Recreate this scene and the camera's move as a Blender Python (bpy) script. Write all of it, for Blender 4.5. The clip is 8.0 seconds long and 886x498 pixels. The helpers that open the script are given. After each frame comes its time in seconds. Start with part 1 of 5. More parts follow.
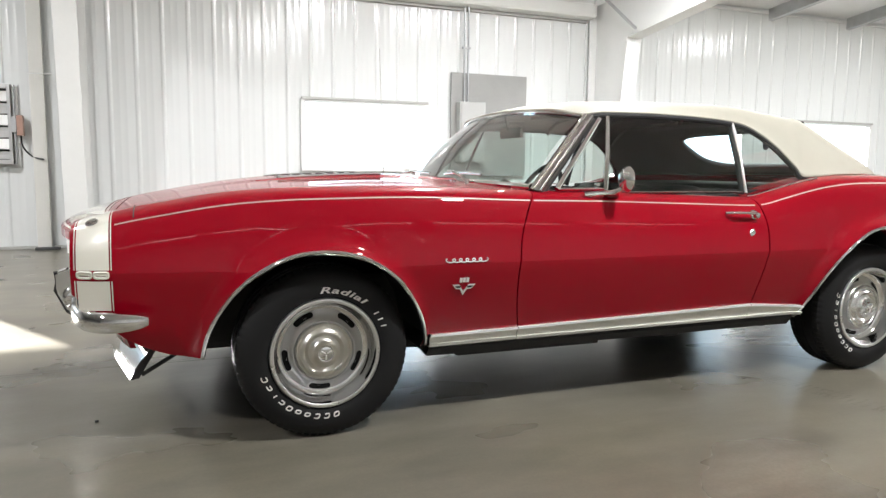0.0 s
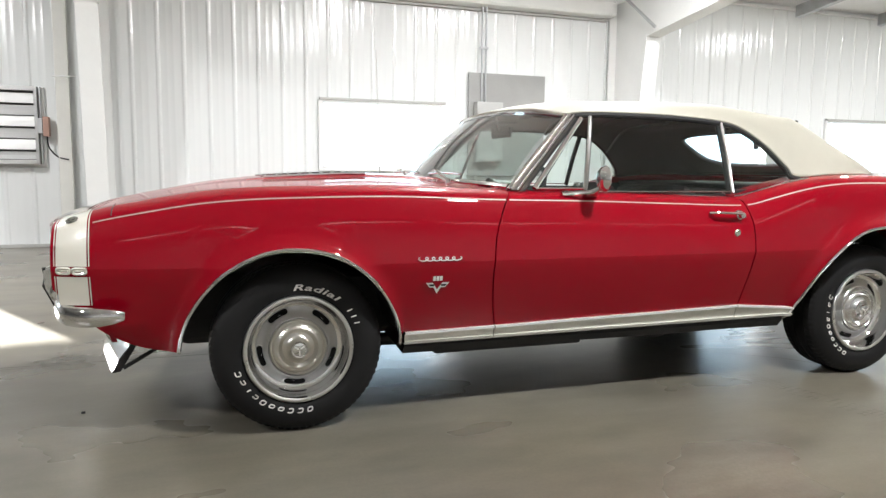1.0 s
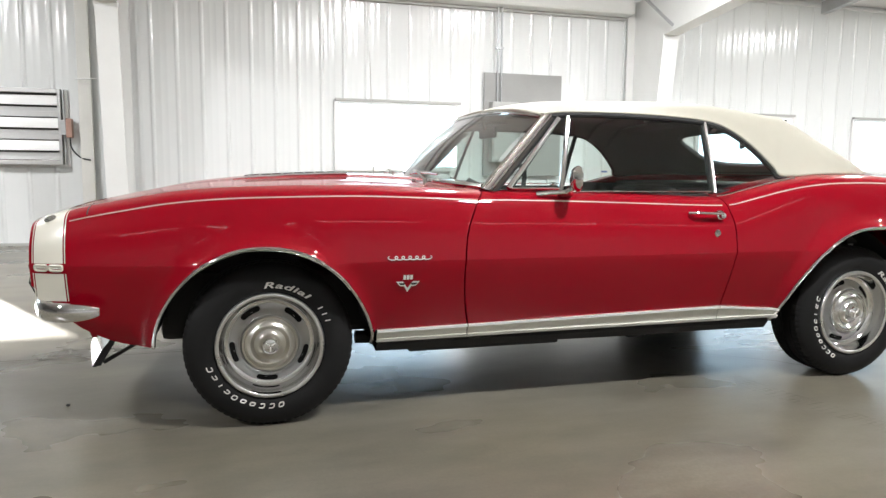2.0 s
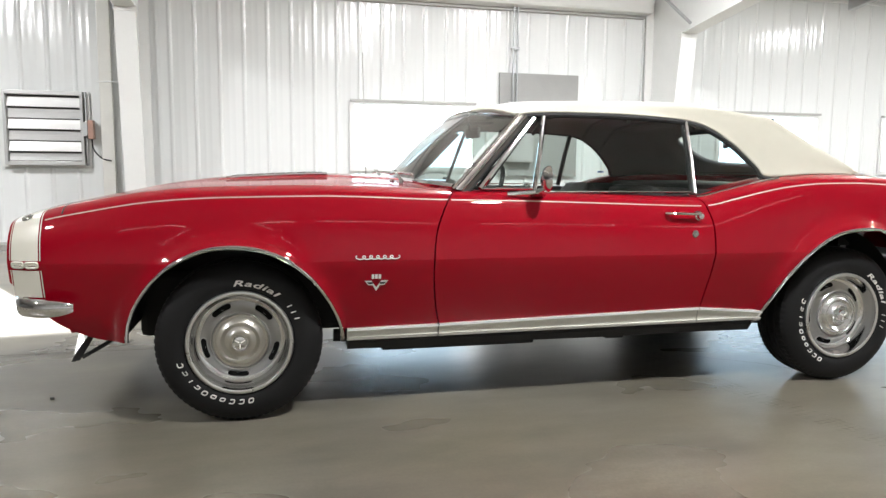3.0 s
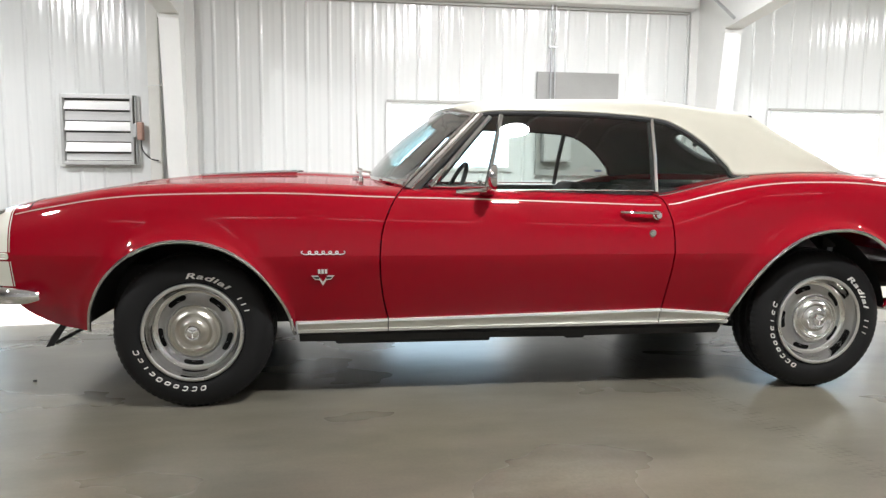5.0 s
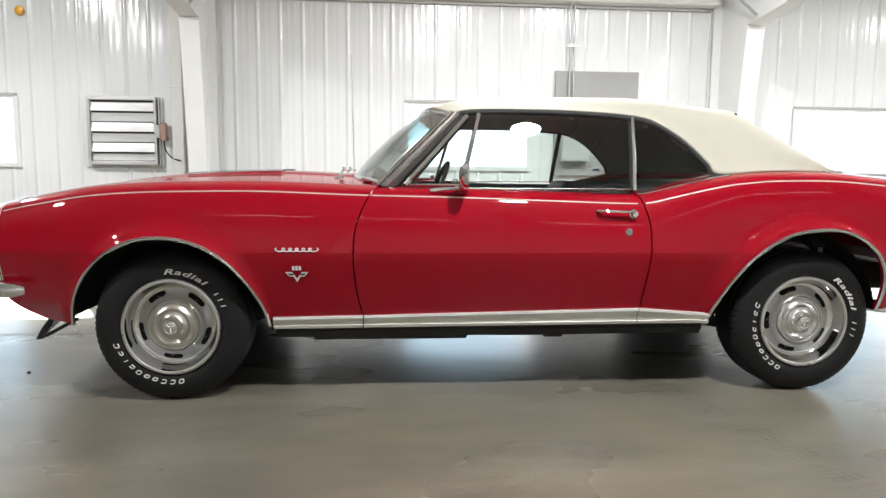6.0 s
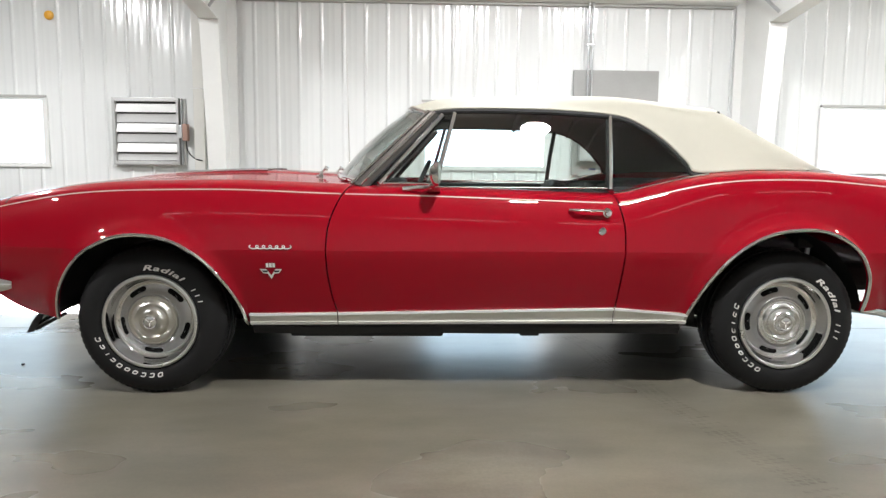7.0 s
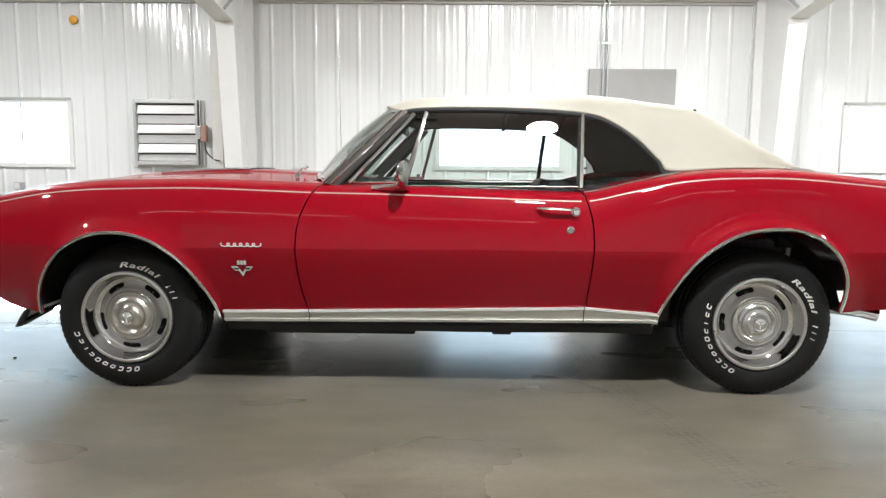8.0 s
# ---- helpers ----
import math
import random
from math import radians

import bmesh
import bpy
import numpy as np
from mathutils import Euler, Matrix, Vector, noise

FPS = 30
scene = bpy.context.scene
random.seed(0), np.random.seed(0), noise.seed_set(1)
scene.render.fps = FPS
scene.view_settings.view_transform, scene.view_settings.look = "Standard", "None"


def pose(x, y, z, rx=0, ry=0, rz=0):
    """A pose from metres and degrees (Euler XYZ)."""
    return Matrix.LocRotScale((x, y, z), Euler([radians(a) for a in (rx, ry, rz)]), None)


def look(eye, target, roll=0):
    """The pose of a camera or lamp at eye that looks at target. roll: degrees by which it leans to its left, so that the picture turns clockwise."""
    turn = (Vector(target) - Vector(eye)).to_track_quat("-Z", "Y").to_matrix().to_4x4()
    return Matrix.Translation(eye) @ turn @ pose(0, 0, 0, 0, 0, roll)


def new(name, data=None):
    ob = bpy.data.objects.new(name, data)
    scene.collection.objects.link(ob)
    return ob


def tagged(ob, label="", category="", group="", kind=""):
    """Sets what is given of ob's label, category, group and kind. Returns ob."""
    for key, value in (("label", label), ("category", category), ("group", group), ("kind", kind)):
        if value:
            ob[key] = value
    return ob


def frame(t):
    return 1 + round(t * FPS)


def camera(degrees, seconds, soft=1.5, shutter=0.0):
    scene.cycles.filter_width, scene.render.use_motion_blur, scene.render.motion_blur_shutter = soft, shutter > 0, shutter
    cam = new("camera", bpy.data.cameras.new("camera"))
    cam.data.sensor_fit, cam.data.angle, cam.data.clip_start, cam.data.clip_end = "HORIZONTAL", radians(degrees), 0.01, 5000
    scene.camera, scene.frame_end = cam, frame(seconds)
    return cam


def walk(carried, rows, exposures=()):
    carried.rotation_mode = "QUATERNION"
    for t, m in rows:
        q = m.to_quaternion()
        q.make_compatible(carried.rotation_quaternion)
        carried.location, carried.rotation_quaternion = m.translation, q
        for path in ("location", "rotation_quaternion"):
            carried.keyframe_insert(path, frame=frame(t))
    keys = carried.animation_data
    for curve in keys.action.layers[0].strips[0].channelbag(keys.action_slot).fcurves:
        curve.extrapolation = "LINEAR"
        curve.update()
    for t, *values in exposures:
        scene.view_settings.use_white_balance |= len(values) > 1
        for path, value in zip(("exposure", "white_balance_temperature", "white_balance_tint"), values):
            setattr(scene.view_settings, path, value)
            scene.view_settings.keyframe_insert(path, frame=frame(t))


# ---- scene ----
cam = camera(64.2, 8.0, soft=1.4)
PATH = [
    (0, (0.033, 0.019, 0.996), (0.769, 1.865, 0.771), 0.6),
    (0.5, (0.132, -0.035, 0.996), (0.825, 1.827, 0.771), 0.6),
    (1, (0.234, -0.088, 0.997), (0.884, 1.79, 0.771), 0.6),
    (2.5, (0.571, -0.233, 1.001), (1.092, 1.684, 0.774), 0.5),
    (3, (0.693, -0.273, 1.002), (1.169, 1.656, 0.775), 0.5),
    (3.5, (0.814, -0.314, 1.003), (1.243, 1.626, 0.776), 0.6),
    (4, (0.937, -0.351, 1.003), (1.315, 1.6, 0.775), 0.5),
    (4.5, (1.059, -0.385, 1.001), (1.388, 1.574, 0.773), 0.5),
    (6, (1.439, -0.464, 0.992), (1.62, 1.515, 0.764), 0.5),
    (6.5, (1.571, -0.487, 0.99), (1.702, 1.496, 0.762), 0.5),
    (7, (1.705, -0.501, 0.988), (1.786, 1.484, 0.76), 0.5),
    (7.5, (1.843, -0.511, 0.986), (1.875, 1.476, 0.758), 0.4),
    (8, (1.984, -0.523, 0.984), (1.97, 1.464, 0.756), 0.4),
]
walk(cam, [(t, look(eye, target, roll)) for t, eye, target, roll in PATH])

# ---- light ----
SUN_FROM = Vector((-0.4905 * math.cos(radians(16.8)), 0.8714 * math.cos(radians(16.8)), math.sin(radians(16.8))))
world = bpy.data.worlds.new("sky")
scene.world = world
world.use_nodes = True
wn = world.node_tree.nodes
sky = wn.new("ShaderNodeTexSky")
sky.sky_type, sky.sun_disc = "NISHITA", False
sky.sun_elevation = radians(16.8)
sky.sun_rotation = math.atan2(SUN_FROM.x, SUN_FROM.y)
world.node_tree.links.new(sky.outputs[0], wn["Background"].inputs[0])
wn["Background"].inputs[1].default_value = 0.08
sun = new("sun", bpy.data.lights.new("sun", "SUN"))
sun.data.energy, sun.data.angle, sun.data.color = 8.0, radians(0.6), (1.0, 0.98, 0.955)
sun.matrix_world = look(SUN_FROM * 20, (0, 0, 0))
scene.view_settings.exposure = 2.96

LAMP_WATTS = 42.0
WALL_FILL_WATTS = 31.0
STRIP_WATTS = 1.1


# ---- materials ----
def material(name, base, rough=0.5, metal=0.0, coat=0.0, coat_rough=0.03, vary=0.0, scale=6.0, bump=0.0, bump_scale=80.0,
             rough_vary=0.0, spec=0.5, random_value=0.0, island=False):
    m = bpy.data.materials.new(name)
    m.use_nodes = True
    nt = m.node_tree
    b = nt.nodes["Principled BSDF"]
    b.inputs["Base Color"].default_value = (*base, 1)
    b.inputs["Roughness"].default_value = rough
    b.inputs["Metallic"].default_value = metal
    b.inputs["Coat Weight"].default_value = coat
    b.inputs["Coat Roughness"].default_value = coat_rough
    b.inputs["Specular IOR Level"].default_value = spec
    co = nt.nodes.new("ShaderNodeTexCoord")
    if vary or rough_vary:
        n = nt.nodes.new("ShaderNodeTexNoise")
        n.inputs["Scale"].default_value, n.inputs["Detail"].default_value = scale, 6
        n2 = nt.nodes.new("ShaderNodeTexNoise")
        n2.inputs["Scale"].default_value, n2.inputs["Detail"].default_value = scale * 9, 4
        mix = nt.nodes.new("ShaderNodeMath")
        mix.operation = "MULTIPLY_ADD"
        mix.inputs[1].default_value, mix.inputs[2].default_value = 0.4, 0.3
        add = nt.nodes.new("ShaderNodeMath")
        nt.links.new(co.outputs["Object"], n.inputs["Vector"])
        nt.links.new(co.outputs["Object"], n2.inputs["Vector"])
        nt.links.new(n2.outputs["Fac"], mix.inputs[0])
        nt.links.new(n.outputs["Fac"], add.inputs[0])
        nt.links.new(mix.outputs[0], add.inputs[1])
        if vary:
            r = nt.nodes.new("ShaderNodeMapRange")
            r.inputs["From Min"].default_value, r.inputs["From Max"].default_value = 0.7, 1.3
            r.inputs["To Min"].default_value, r.inputs["To Max"].default_value = 1 - vary, 1 + vary
            hs = nt.nodes.new("ShaderNodeHueSaturation")
            hs.inputs["Color"].default_value = (*base, 1)
            nt.links.new(add.outputs[0], r.inputs["Value"])
            nt.links.new(r.outputs[0], hs.inputs["Value"])
            nt.links.new(hs.outputs[0], b.inputs["Base Color"])
            if random_value:
                oi = nt.nodes.new("ShaderNodeObjectInfo")
                rr = nt.nodes.new("ShaderNodeMapRange")
                rr.inputs["To Min"].default_value, rr.inputs["To Max"].default_value = 1 - random_value, 1 + random_value
                mu = nt.nodes.new("ShaderNodeMath")
                mu.operation = "MULTIPLY"
                nt.links.new(oi.outputs["Random"], rr.inputs["Value"])
                nt.links.new(rr.outputs[0], mu.inputs[0])
                nt.links.new(r.outputs[0], mu.inputs[1])
                nt.links.new(mu.outputs[0], hs.inputs["Value"])
        if rough_vary:
            r2 = nt.nodes.new("ShaderNodeMapRange")
            r2.inputs["From Min"].default_value, r2.inputs["From Max"].default_value = 0.7, 1.3
            r2.inputs["To Min"].default_value, r2.inputs["To Max"].default_value = max(0.02, rough - rough_vary), rough + rough_vary
            nt.links.new(add.outputs[0], r2.inputs["Value"])
            nt.links.new(r2.outputs[0], b.inputs["Roughness"])
    if bump:
        nb = nt.nodes.new("ShaderNodeTexNoise")
        nb.inputs["Scale"].default_value, nb.inputs["Detail"].default_value = bump_scale, 3
        bp = nt.nodes.new("ShaderNodeBump")
        bp.inputs["Strength"].default_value, bp.inputs["Distance"].default_value = bump, 0.004
        nt.links.new(co.outputs["Object"], nb.inputs["Vector"])
        nt.links.new(nb.outputs["Fac"], bp.inputs["Height"])
        nt.links.new(bp.outputs[0], b.inputs["Normal"])
    return m


def glass(name, tint=(0.95, 0.98, 0.97), gloss_rough=0.0, face_on=0.07, power=3.2):
    """A thin pane: clear, with a mirror share that grows towards grazing views."""
    m = bpy.data.materials.new(name)
    m.use_nodes = True
    nt = m.node_tree
    nt.nodes.remove(nt.nodes["Principled BSDF"])
    tr = nt.nodes.new("ShaderNodeBsdfTransparent")
    tr.inputs["Color"].default_value = (*tint, 1)
    gl = nt.nodes.new("ShaderNodeBsdfGlossy")
    gl.inputs["Roughness"].default_value = gloss_rough
    lw = nt.nodes.new("ShaderNodeLayerWeight")
    lw.inputs["Blend"].default_value = 0.5
    pw = nt.nodes.new("ShaderNodeMath")
    pw.operation = "POWER"
    pw.inputs[1].default_value = power
    nt.links.new(lw.outputs["Facing"], pw.inputs[0])
    fr = nt.nodes.new("ShaderNodeMath")
    fr.operation = "MULTIPLY_ADD"
    fr.inputs[1].default_value, fr.inputs[2].default_value = 0.9, face_on
    nt.links.new(pw.outputs[0], fr.inputs[0])
    mx = nt.nodes.new("ShaderNodeMixShader")
    nt.links.new(fr.outputs[0], mx.inputs[0])
    nt.links.new(tr.outputs[0], mx.inputs[1])
    nt.links.new(gl.outputs[0], mx.inputs[2])
    nt.links.new(mx.outputs[0], nt.nodes["Material Output"].inputs[0])
    return m


def glow(name, colour, strength):
    m = bpy.data.materials.new(name)
    m.use_nodes = True
    b = m.node_tree.nodes["Principled BSDF"]
    b.inputs["Emission Color"].default_value = (*colour, 1)
    b.inputs["Emission Strength"].default_value = strength
    return m


RED = material("red_paint", (0.270, 0.001, 0.0095), 0.4, spec=0.02, coat=0.7, coat_rough=0.012, vary=0.03, scale=1.5, bump=0.015, bump_scale=60)
CREAM = material("cream_paint", (0.74, 0.71, 0.62), 0.35, coat=1.0, vary=0.02, scale=3)
PIN = material("pinstripe_white", (0.47, 0.31, 0.28), 0.4)
VINYL = material("cream_vinyl", (0.40, 0.382, 0.314), 0.62, vary=0.04, scale=2.5, bump=0.12, bump_scale=420)
LINING = material("black_lining", (0.115, 0.115, 0.118), 0.5, vary=0.2, scale=8, bump=0.1, bump_scale=300)
BLACK_VINYL = material("black_vinyl", (0.016, 0.015, 0.015), 0.6, vary=0.15, scale=6, bump=0.1, bump_scale=260)
RUBBER = material("black_rubber", (0.012, 0.012, 0.012), 0.7)
TYRE = material("tyre_rubber", (0.008, 0.0079, 0.008), 0.6, spec=0.25, vary=0.25, scale=10, bump=0.15, bump_scale=160, rough_vary=0.08)
TYRE_WHITE = material("tyre_letter_white", (0.62, 0.6, 0.56), 0.7, vary=0.08, scale=40)
CHROME = material("chrome", (0.8, 0.8, 0.8), 0.05, 1.0, rough_vary=0.02, scale=14)
STAINLESS = material("brushed_stainless", (0.76, 0.74, 0.7), 0.22, 1.0)
TRIM_GREY = material("satin_trim", (0.66, 0.655, 0.6), 0.4, 0.4, vary=0.06, scale=10)
SILVER = material("silver_wheel_paint", (0.47, 0.47, 0.47), 0.28, 0.9, vary=0.05, scale=12)
TRIM_CHROME = material("trim_ring_chrome", (0.72, 0.72, 0.71), 0.3, 1.0, rough_vary=0.05, scale=20)
BARREL_CHROME = material("barrel_chrome", (0.82, 0.82, 0.81), 0.08, 1.0, rough_vary=0.04, scale=16)
SLOT_SHADE = material("slot_shade", (0.006, 0.006, 0.006), 0.7, spec=0.1)
CAP_BRIGHT = material("bright_cap_metal", (0.75, 0.75, 0.74), 0.22, 1.0, vary=0.02, scale=18)
CAP_METAL = material("aged_chrome", (0.63, 0.61, 0.56), 0.3, 1.0, vary=0.015, scale=18)
PILLAR_GREY = material("pillar_metal", (0.09, 0.078, 0.071), 0.3, 0.6, vary=0.05, scale=12)
# near-white colour holds the bright reflection of the moulding's polished edge
EDGE_SHEEN = material("edge_sheen_white", (0.95, 0.95, 0.94), 0.2, 0.0)
BADGE = material("bright_badge", (0.86, 0.85, 0.83), 0.35, 0.4)
PIPE_BEIGE = material("beige_pipe_paint", (0.7, 0.69, 0.65), 0.4, vary=0.04, scale=5)
# one shutter blade in two colours: its lit face and its shaded zone
BLADE_LIT = material("lit_blade_enamel", (0.85, 0.85, 0.84), 0.35, vary=0.02, scale=4)
BLADE_SHADE = material("shaded_blade_enamel", (0.42, 0.42, 0.41), 0.4, vary=0.03, scale=4)
UNDER = material("underbody_black", (0.012, 0.012, 0.0125), 0.65, vary=0.3, scale=9, bump=0.1)
CAR_GLASS = glass("car_glass", (0.82, 0.88, 0.86), 0.0, 0.08)
WINDSHIELD_GLASS = glass("windshield_glass", (0.68, 0.81, 0.78), 0.0, 0.12, 2.1)
STICKER_BLUE = material("sticker_blue", (0.05, 0.09, 0.3), 0.5)
CLEAR_GLASS = glass("clear_glass", (0.95, 0.97, 0.97))
LENS_RED = material("red_lens", (0.35, 0.01, 0.01), 0.15, coat=1)
LENS_CLEAR = material("headlamp_lens", (0.7, 0.72, 0.72), 0.08, 0.3, coat=1)
WALL_WHITE = material("white_liner_steel", (0.74, 0.755, 0.75), 0.14, vary=0.012, scale=1.2, bump=0.02, bump_scale=9, rough_vary=0.03, random_value=0.02)
WALL_PLAIN = material("white_wall", (0.71, 0.72, 0.71), 0.45, vary=0.03, scale=1.0)
STEEL_WHITE = material("white_painted_steel", (0.74, 0.745, 0.73), 0.42, vary=0.03, scale=3, bump=0.04, bump_scale=30)
STEEL_GREY = material("galvanised_steel", (0.48, 0.49, 0.5), 0.38, 0.8, vary=0.12, scale=8, rough_vary=0.08)
ALUMINIUM = material("mill_aluminium", (0.52, 0.52, 0.51), 0.4, 0.5, vary=0.03, scale=3, rough_vary=0.05)
SHUTTER_DARK = material("shaded_gap", (0.05, 0.05, 0.05), 0.6)
BOARD_GREY = material("grey_backboard", (0.3, 0.3, 0.29), 0.5, vary=0.05, scale=4)
BOX_GREY = material("grey_enamel", (0.42, 0.42, 0.41), 0.4, vary=0.04, scale=6)
TRIM_DARK = material("grey_trim", (0.42, 0.42, 0.4), 0.5, vary=0.05, scale=5)
ORANGE = material("amber_plastic", (0.75, 0.38, 0.03), 0.35, vary=0.1, scale=30)
BROWN = material("brown_box", (0.4, 0.24, 0.19), 0.5, vary=0.1, scale=30)
CEILING_WHITE = material("white_roof_lining", (0.82, 0.82, 0.825), 0.6, vary=0.04, scale=1.5, bump=0.1, bump_scale=5)
SOUTH_GREY = material("pale_sheeting", (0.88, 0.88, 0.87), 0.6, vary=0.08, scale=1.0)
WEST_GREY = material("dim_grey_sheeting", (0.5, 0.5, 0.49), 0.6, vary=0.08, scale=1.0)
GLOSS_BLACK = material("gloss_black", (0.015, 0.015, 0.016), 0.2, coat=1.0, coat_rough=0.05)
EARTH = material("pale_gravel", (0.45, 0.43, 0.4), 0.9, vary=0.2, scale=0.6)


def concrete():
    m = bpy.data.materials.new("polished_concrete")
    m.use_nodes = True
    nt = m.node_tree
    b = nt.nodes["Principled BSDF"]
    co = nt.nodes.new("ShaderNodeTexCoord")

    def tex(scale, detail, rough=0.6, stretch=(1, 1, 1)):
        n = nt.nodes.new("ShaderNodeTexNoise")
        n.inputs["Scale"].default_value, n.inputs["Detail"].default_value = scale, detail
        n.inputs["Roughness"].default_value = rough
        st = nt.nodes.new("ShaderNodeMapping")
        st.inputs["Scale"].default_value = stretch
        nt.links.new(co.outputs["Object"], st.inputs["Vector"])
        nt.links.new(st.outputs[0], n.inputs["Vector"])
        return n.outputs["Fac"]

    def ranged(value, a, c, lo, hi):
        r = nt.nodes.new("ShaderNodeMapRange")
        for key, v in (("From Min", a), ("From Max", c), ("To Min", lo), ("To Max", hi)):
            r.inputs[key].default_value = v
        nt.links.new(value, r.inputs["Value"])
        return r.outputs[0]

    def times(p, q):
        mu = nt.nodes.new("ShaderNodeMath")
        mu.operation = "MULTIPLY"
        nt.links.new(p, mu.inputs[0])
        nt.links.new(q, mu.inputs[1])
        return mu.outputs[0]
    cloud = ranged(tex(0.9, 4, 0.55), 0.3, 0.7, 0.83, 1.17)
    trowel = ranged(tex(3.0, 3, 0.5, (0.6, 1.5, 1)), 0.3, 0.7, 0.80, 1.20)
    patch = ranged(tex(9, 4, 0.6, (0.7, 1.4, 1)), 0.25, 0.75, 0.92, 1.08)
    grain = ranged(tex(70, 4, 0.7), 0.25, 0.75, 0.9, 1.1)
    value = times(times(cloud, trowel), times(patch, grain))
    tint = nt.nodes.new("ShaderNodeMix")
    tint.data_type = "RGBA"
    tint.inputs["A"].default_value, tint.inputs["B"].default_value = (0.147, 0.132, 0.099, 1), (0.135, 0.124, 0.100, 1)
    nt.links.new(ranged(tex(1.7, 5, 0.6), 0.35, 0.65, 0, 1), tint.inputs["Factor"])
    hs = nt.nodes.new("ShaderNodeHueSaturation")
    nt.links.new(tint.outputs["Result"], hs.inputs["Color"])
    nt.links.new(value, hs.inputs["Value"])
    nt.links.new(hs.outputs[0], b.inputs["Base Color"])
    rough = ranged(tex(1.6, 3, 0.5, (0.8, 1.3, 1)), 0.3, 0.7, 0.265, 0.3)
    nt.links.new(rough, b.inputs["Roughness"])
    return m


def tyre_print():
    """Faint dark rubber left on the floor, broken up by wear."""
    m = material("tyre_print", (0.03, 0.03, 0.03), 0.6)
    nt = m.node_tree
    co = nt.nodes.new("ShaderNodeTexCoord")
    n = nt.nodes.new("ShaderNodeTexNoise")
    n.inputs["Scale"].default_value, n.inputs["Detail"].default_value = 14, 6
    r = nt.nodes.new("ShaderNodeMapRange")
    r.inputs["From Min"].default_value, r.inputs["From Max"].default_value = 0.4, 0.75
    r.inputs["To Min"].default_value, r.inputs["To Max"].default_value = 0.02, 0.28
    nt.links.new(co.outputs["Object"], n.inputs["Vector"])
    nt.links.new(n.outputs["Fac"], r.inputs["Value"])
    nt.links.new(r.outputs[0], nt.nodes["Principled BSDF"].inputs["Alpha"])
    return m


TYRE_PRINT = tyre_print()
CONCRETE = concrete()
JOINT = material("joint_filler", (0.12, 0.115, 0.1), 0.8)


# ---- mesh helpers ----
def part(name, bm, mat, parent=None, label="", smooth=True, angle=35):
    me = bpy.data.meshes.new(name)
    bmesh.ops.recalc_face_normals(bm, faces=bm.faces)
    bm.to_mesh(me)
    bm.free()
    me.materials.append(mat)
    if smooth:
        me.shade_smooth()
        me.set_sharp_from_angle(angle=radians(angle))
    ob = new(name, me)
    if parent is not None:
        ob.parent = parent
    if label:
        ob["label"] = label
    return ob


def empty(name, m, label, category, kind="", group=""):
    ob = new(name)
    ob.matrix_world = m
    return tagged(ob, label, category, group, kind)


def box(x0, x1, y0, y1, z0, z1, bevel=0.0, bm=None):
    own = bm is None
    bm = bm or bmesh.new()
    made = bmesh.ops.create_cube(bm, size=1, matrix=Matrix.LocRotScale(((x0 + x1) / 2, (y0 + y1) / 2, (z0 + z1) / 2), None, (abs(x1 - x0), abs(y1 - y0), abs(z1 - z0))))
    if bevel:
        edges = {e for v in made["verts"] for e in v.link_edges}
        bmesh.ops.bevel(bm, geom=list(edges), offset=bevel, segments=2, affect="EDGES", profile=0.6)
    return bm


def grid(rows, bm=None, keep=None):
    """Quads through rows of points; keep(i, j) may leave out a face."""
    bm = bm or bmesh.new()
    vs = [[bm.verts.new(p) for p in row] for row in rows]
    for i in range(len(vs) - 1):
        for j in range(len(vs[0]) - 1):
            if keep and not keep(i, j):
                continue
            q = [vs[i][j], vs[i][j + 1], vs[i + 1][j + 1], vs[i + 1][j]]
            if (q[0].co - q[1].co).length < 1e-6:
                q.pop(1)
            try:
                bm.faces.new(q)
            except ValueError:
                pass
    return bm


def lip(bm, way, inset=0.0):
    """Folds the open edges of a sheet over by the vector (or function of a point) way."""
    edges = [e for e in bm.edges if len(e.link_faces) == 1]
    made = bmesh.ops.extrude_edge_only(bm, edges=edges)["geom"]
    for v in made:
        if isinstance(v, bmesh.types.BMVert):
            v.co += way(v.co) if callable(way) else Vector(way)
    return bm


def lathe(profile, n=64, bm=None, wobble=None):
    """Turns (r, y) points round the y axis."""
    bm = bm or bmesh.new()
    rings = []
    for k, (r, y) in enumerate(profile):
        if r < 1e-6:
            rings.append([bm.verts.new((0, y, 0))] * n)
            continue
        ring = []
        for i in range(n):
            a = 2 * math.pi * i / n
            q = r + (wobble(k, i) if wobble else 0)
            ring.append(bm.verts.new((q * math.cos(a), y, q * math.sin(a))))
        rings.append(ring)
    for a, b in zip(rings, rings[1:]):
        for i in range(n):
            q = [a[i], a[(i + 1) % n], b[(i + 1) % n], b[i]]
            q = [v for k, v in enumerate(q) if v not in q[:k]]
            if len(q) > 2:
                bm.faces.new(q)
    return bm


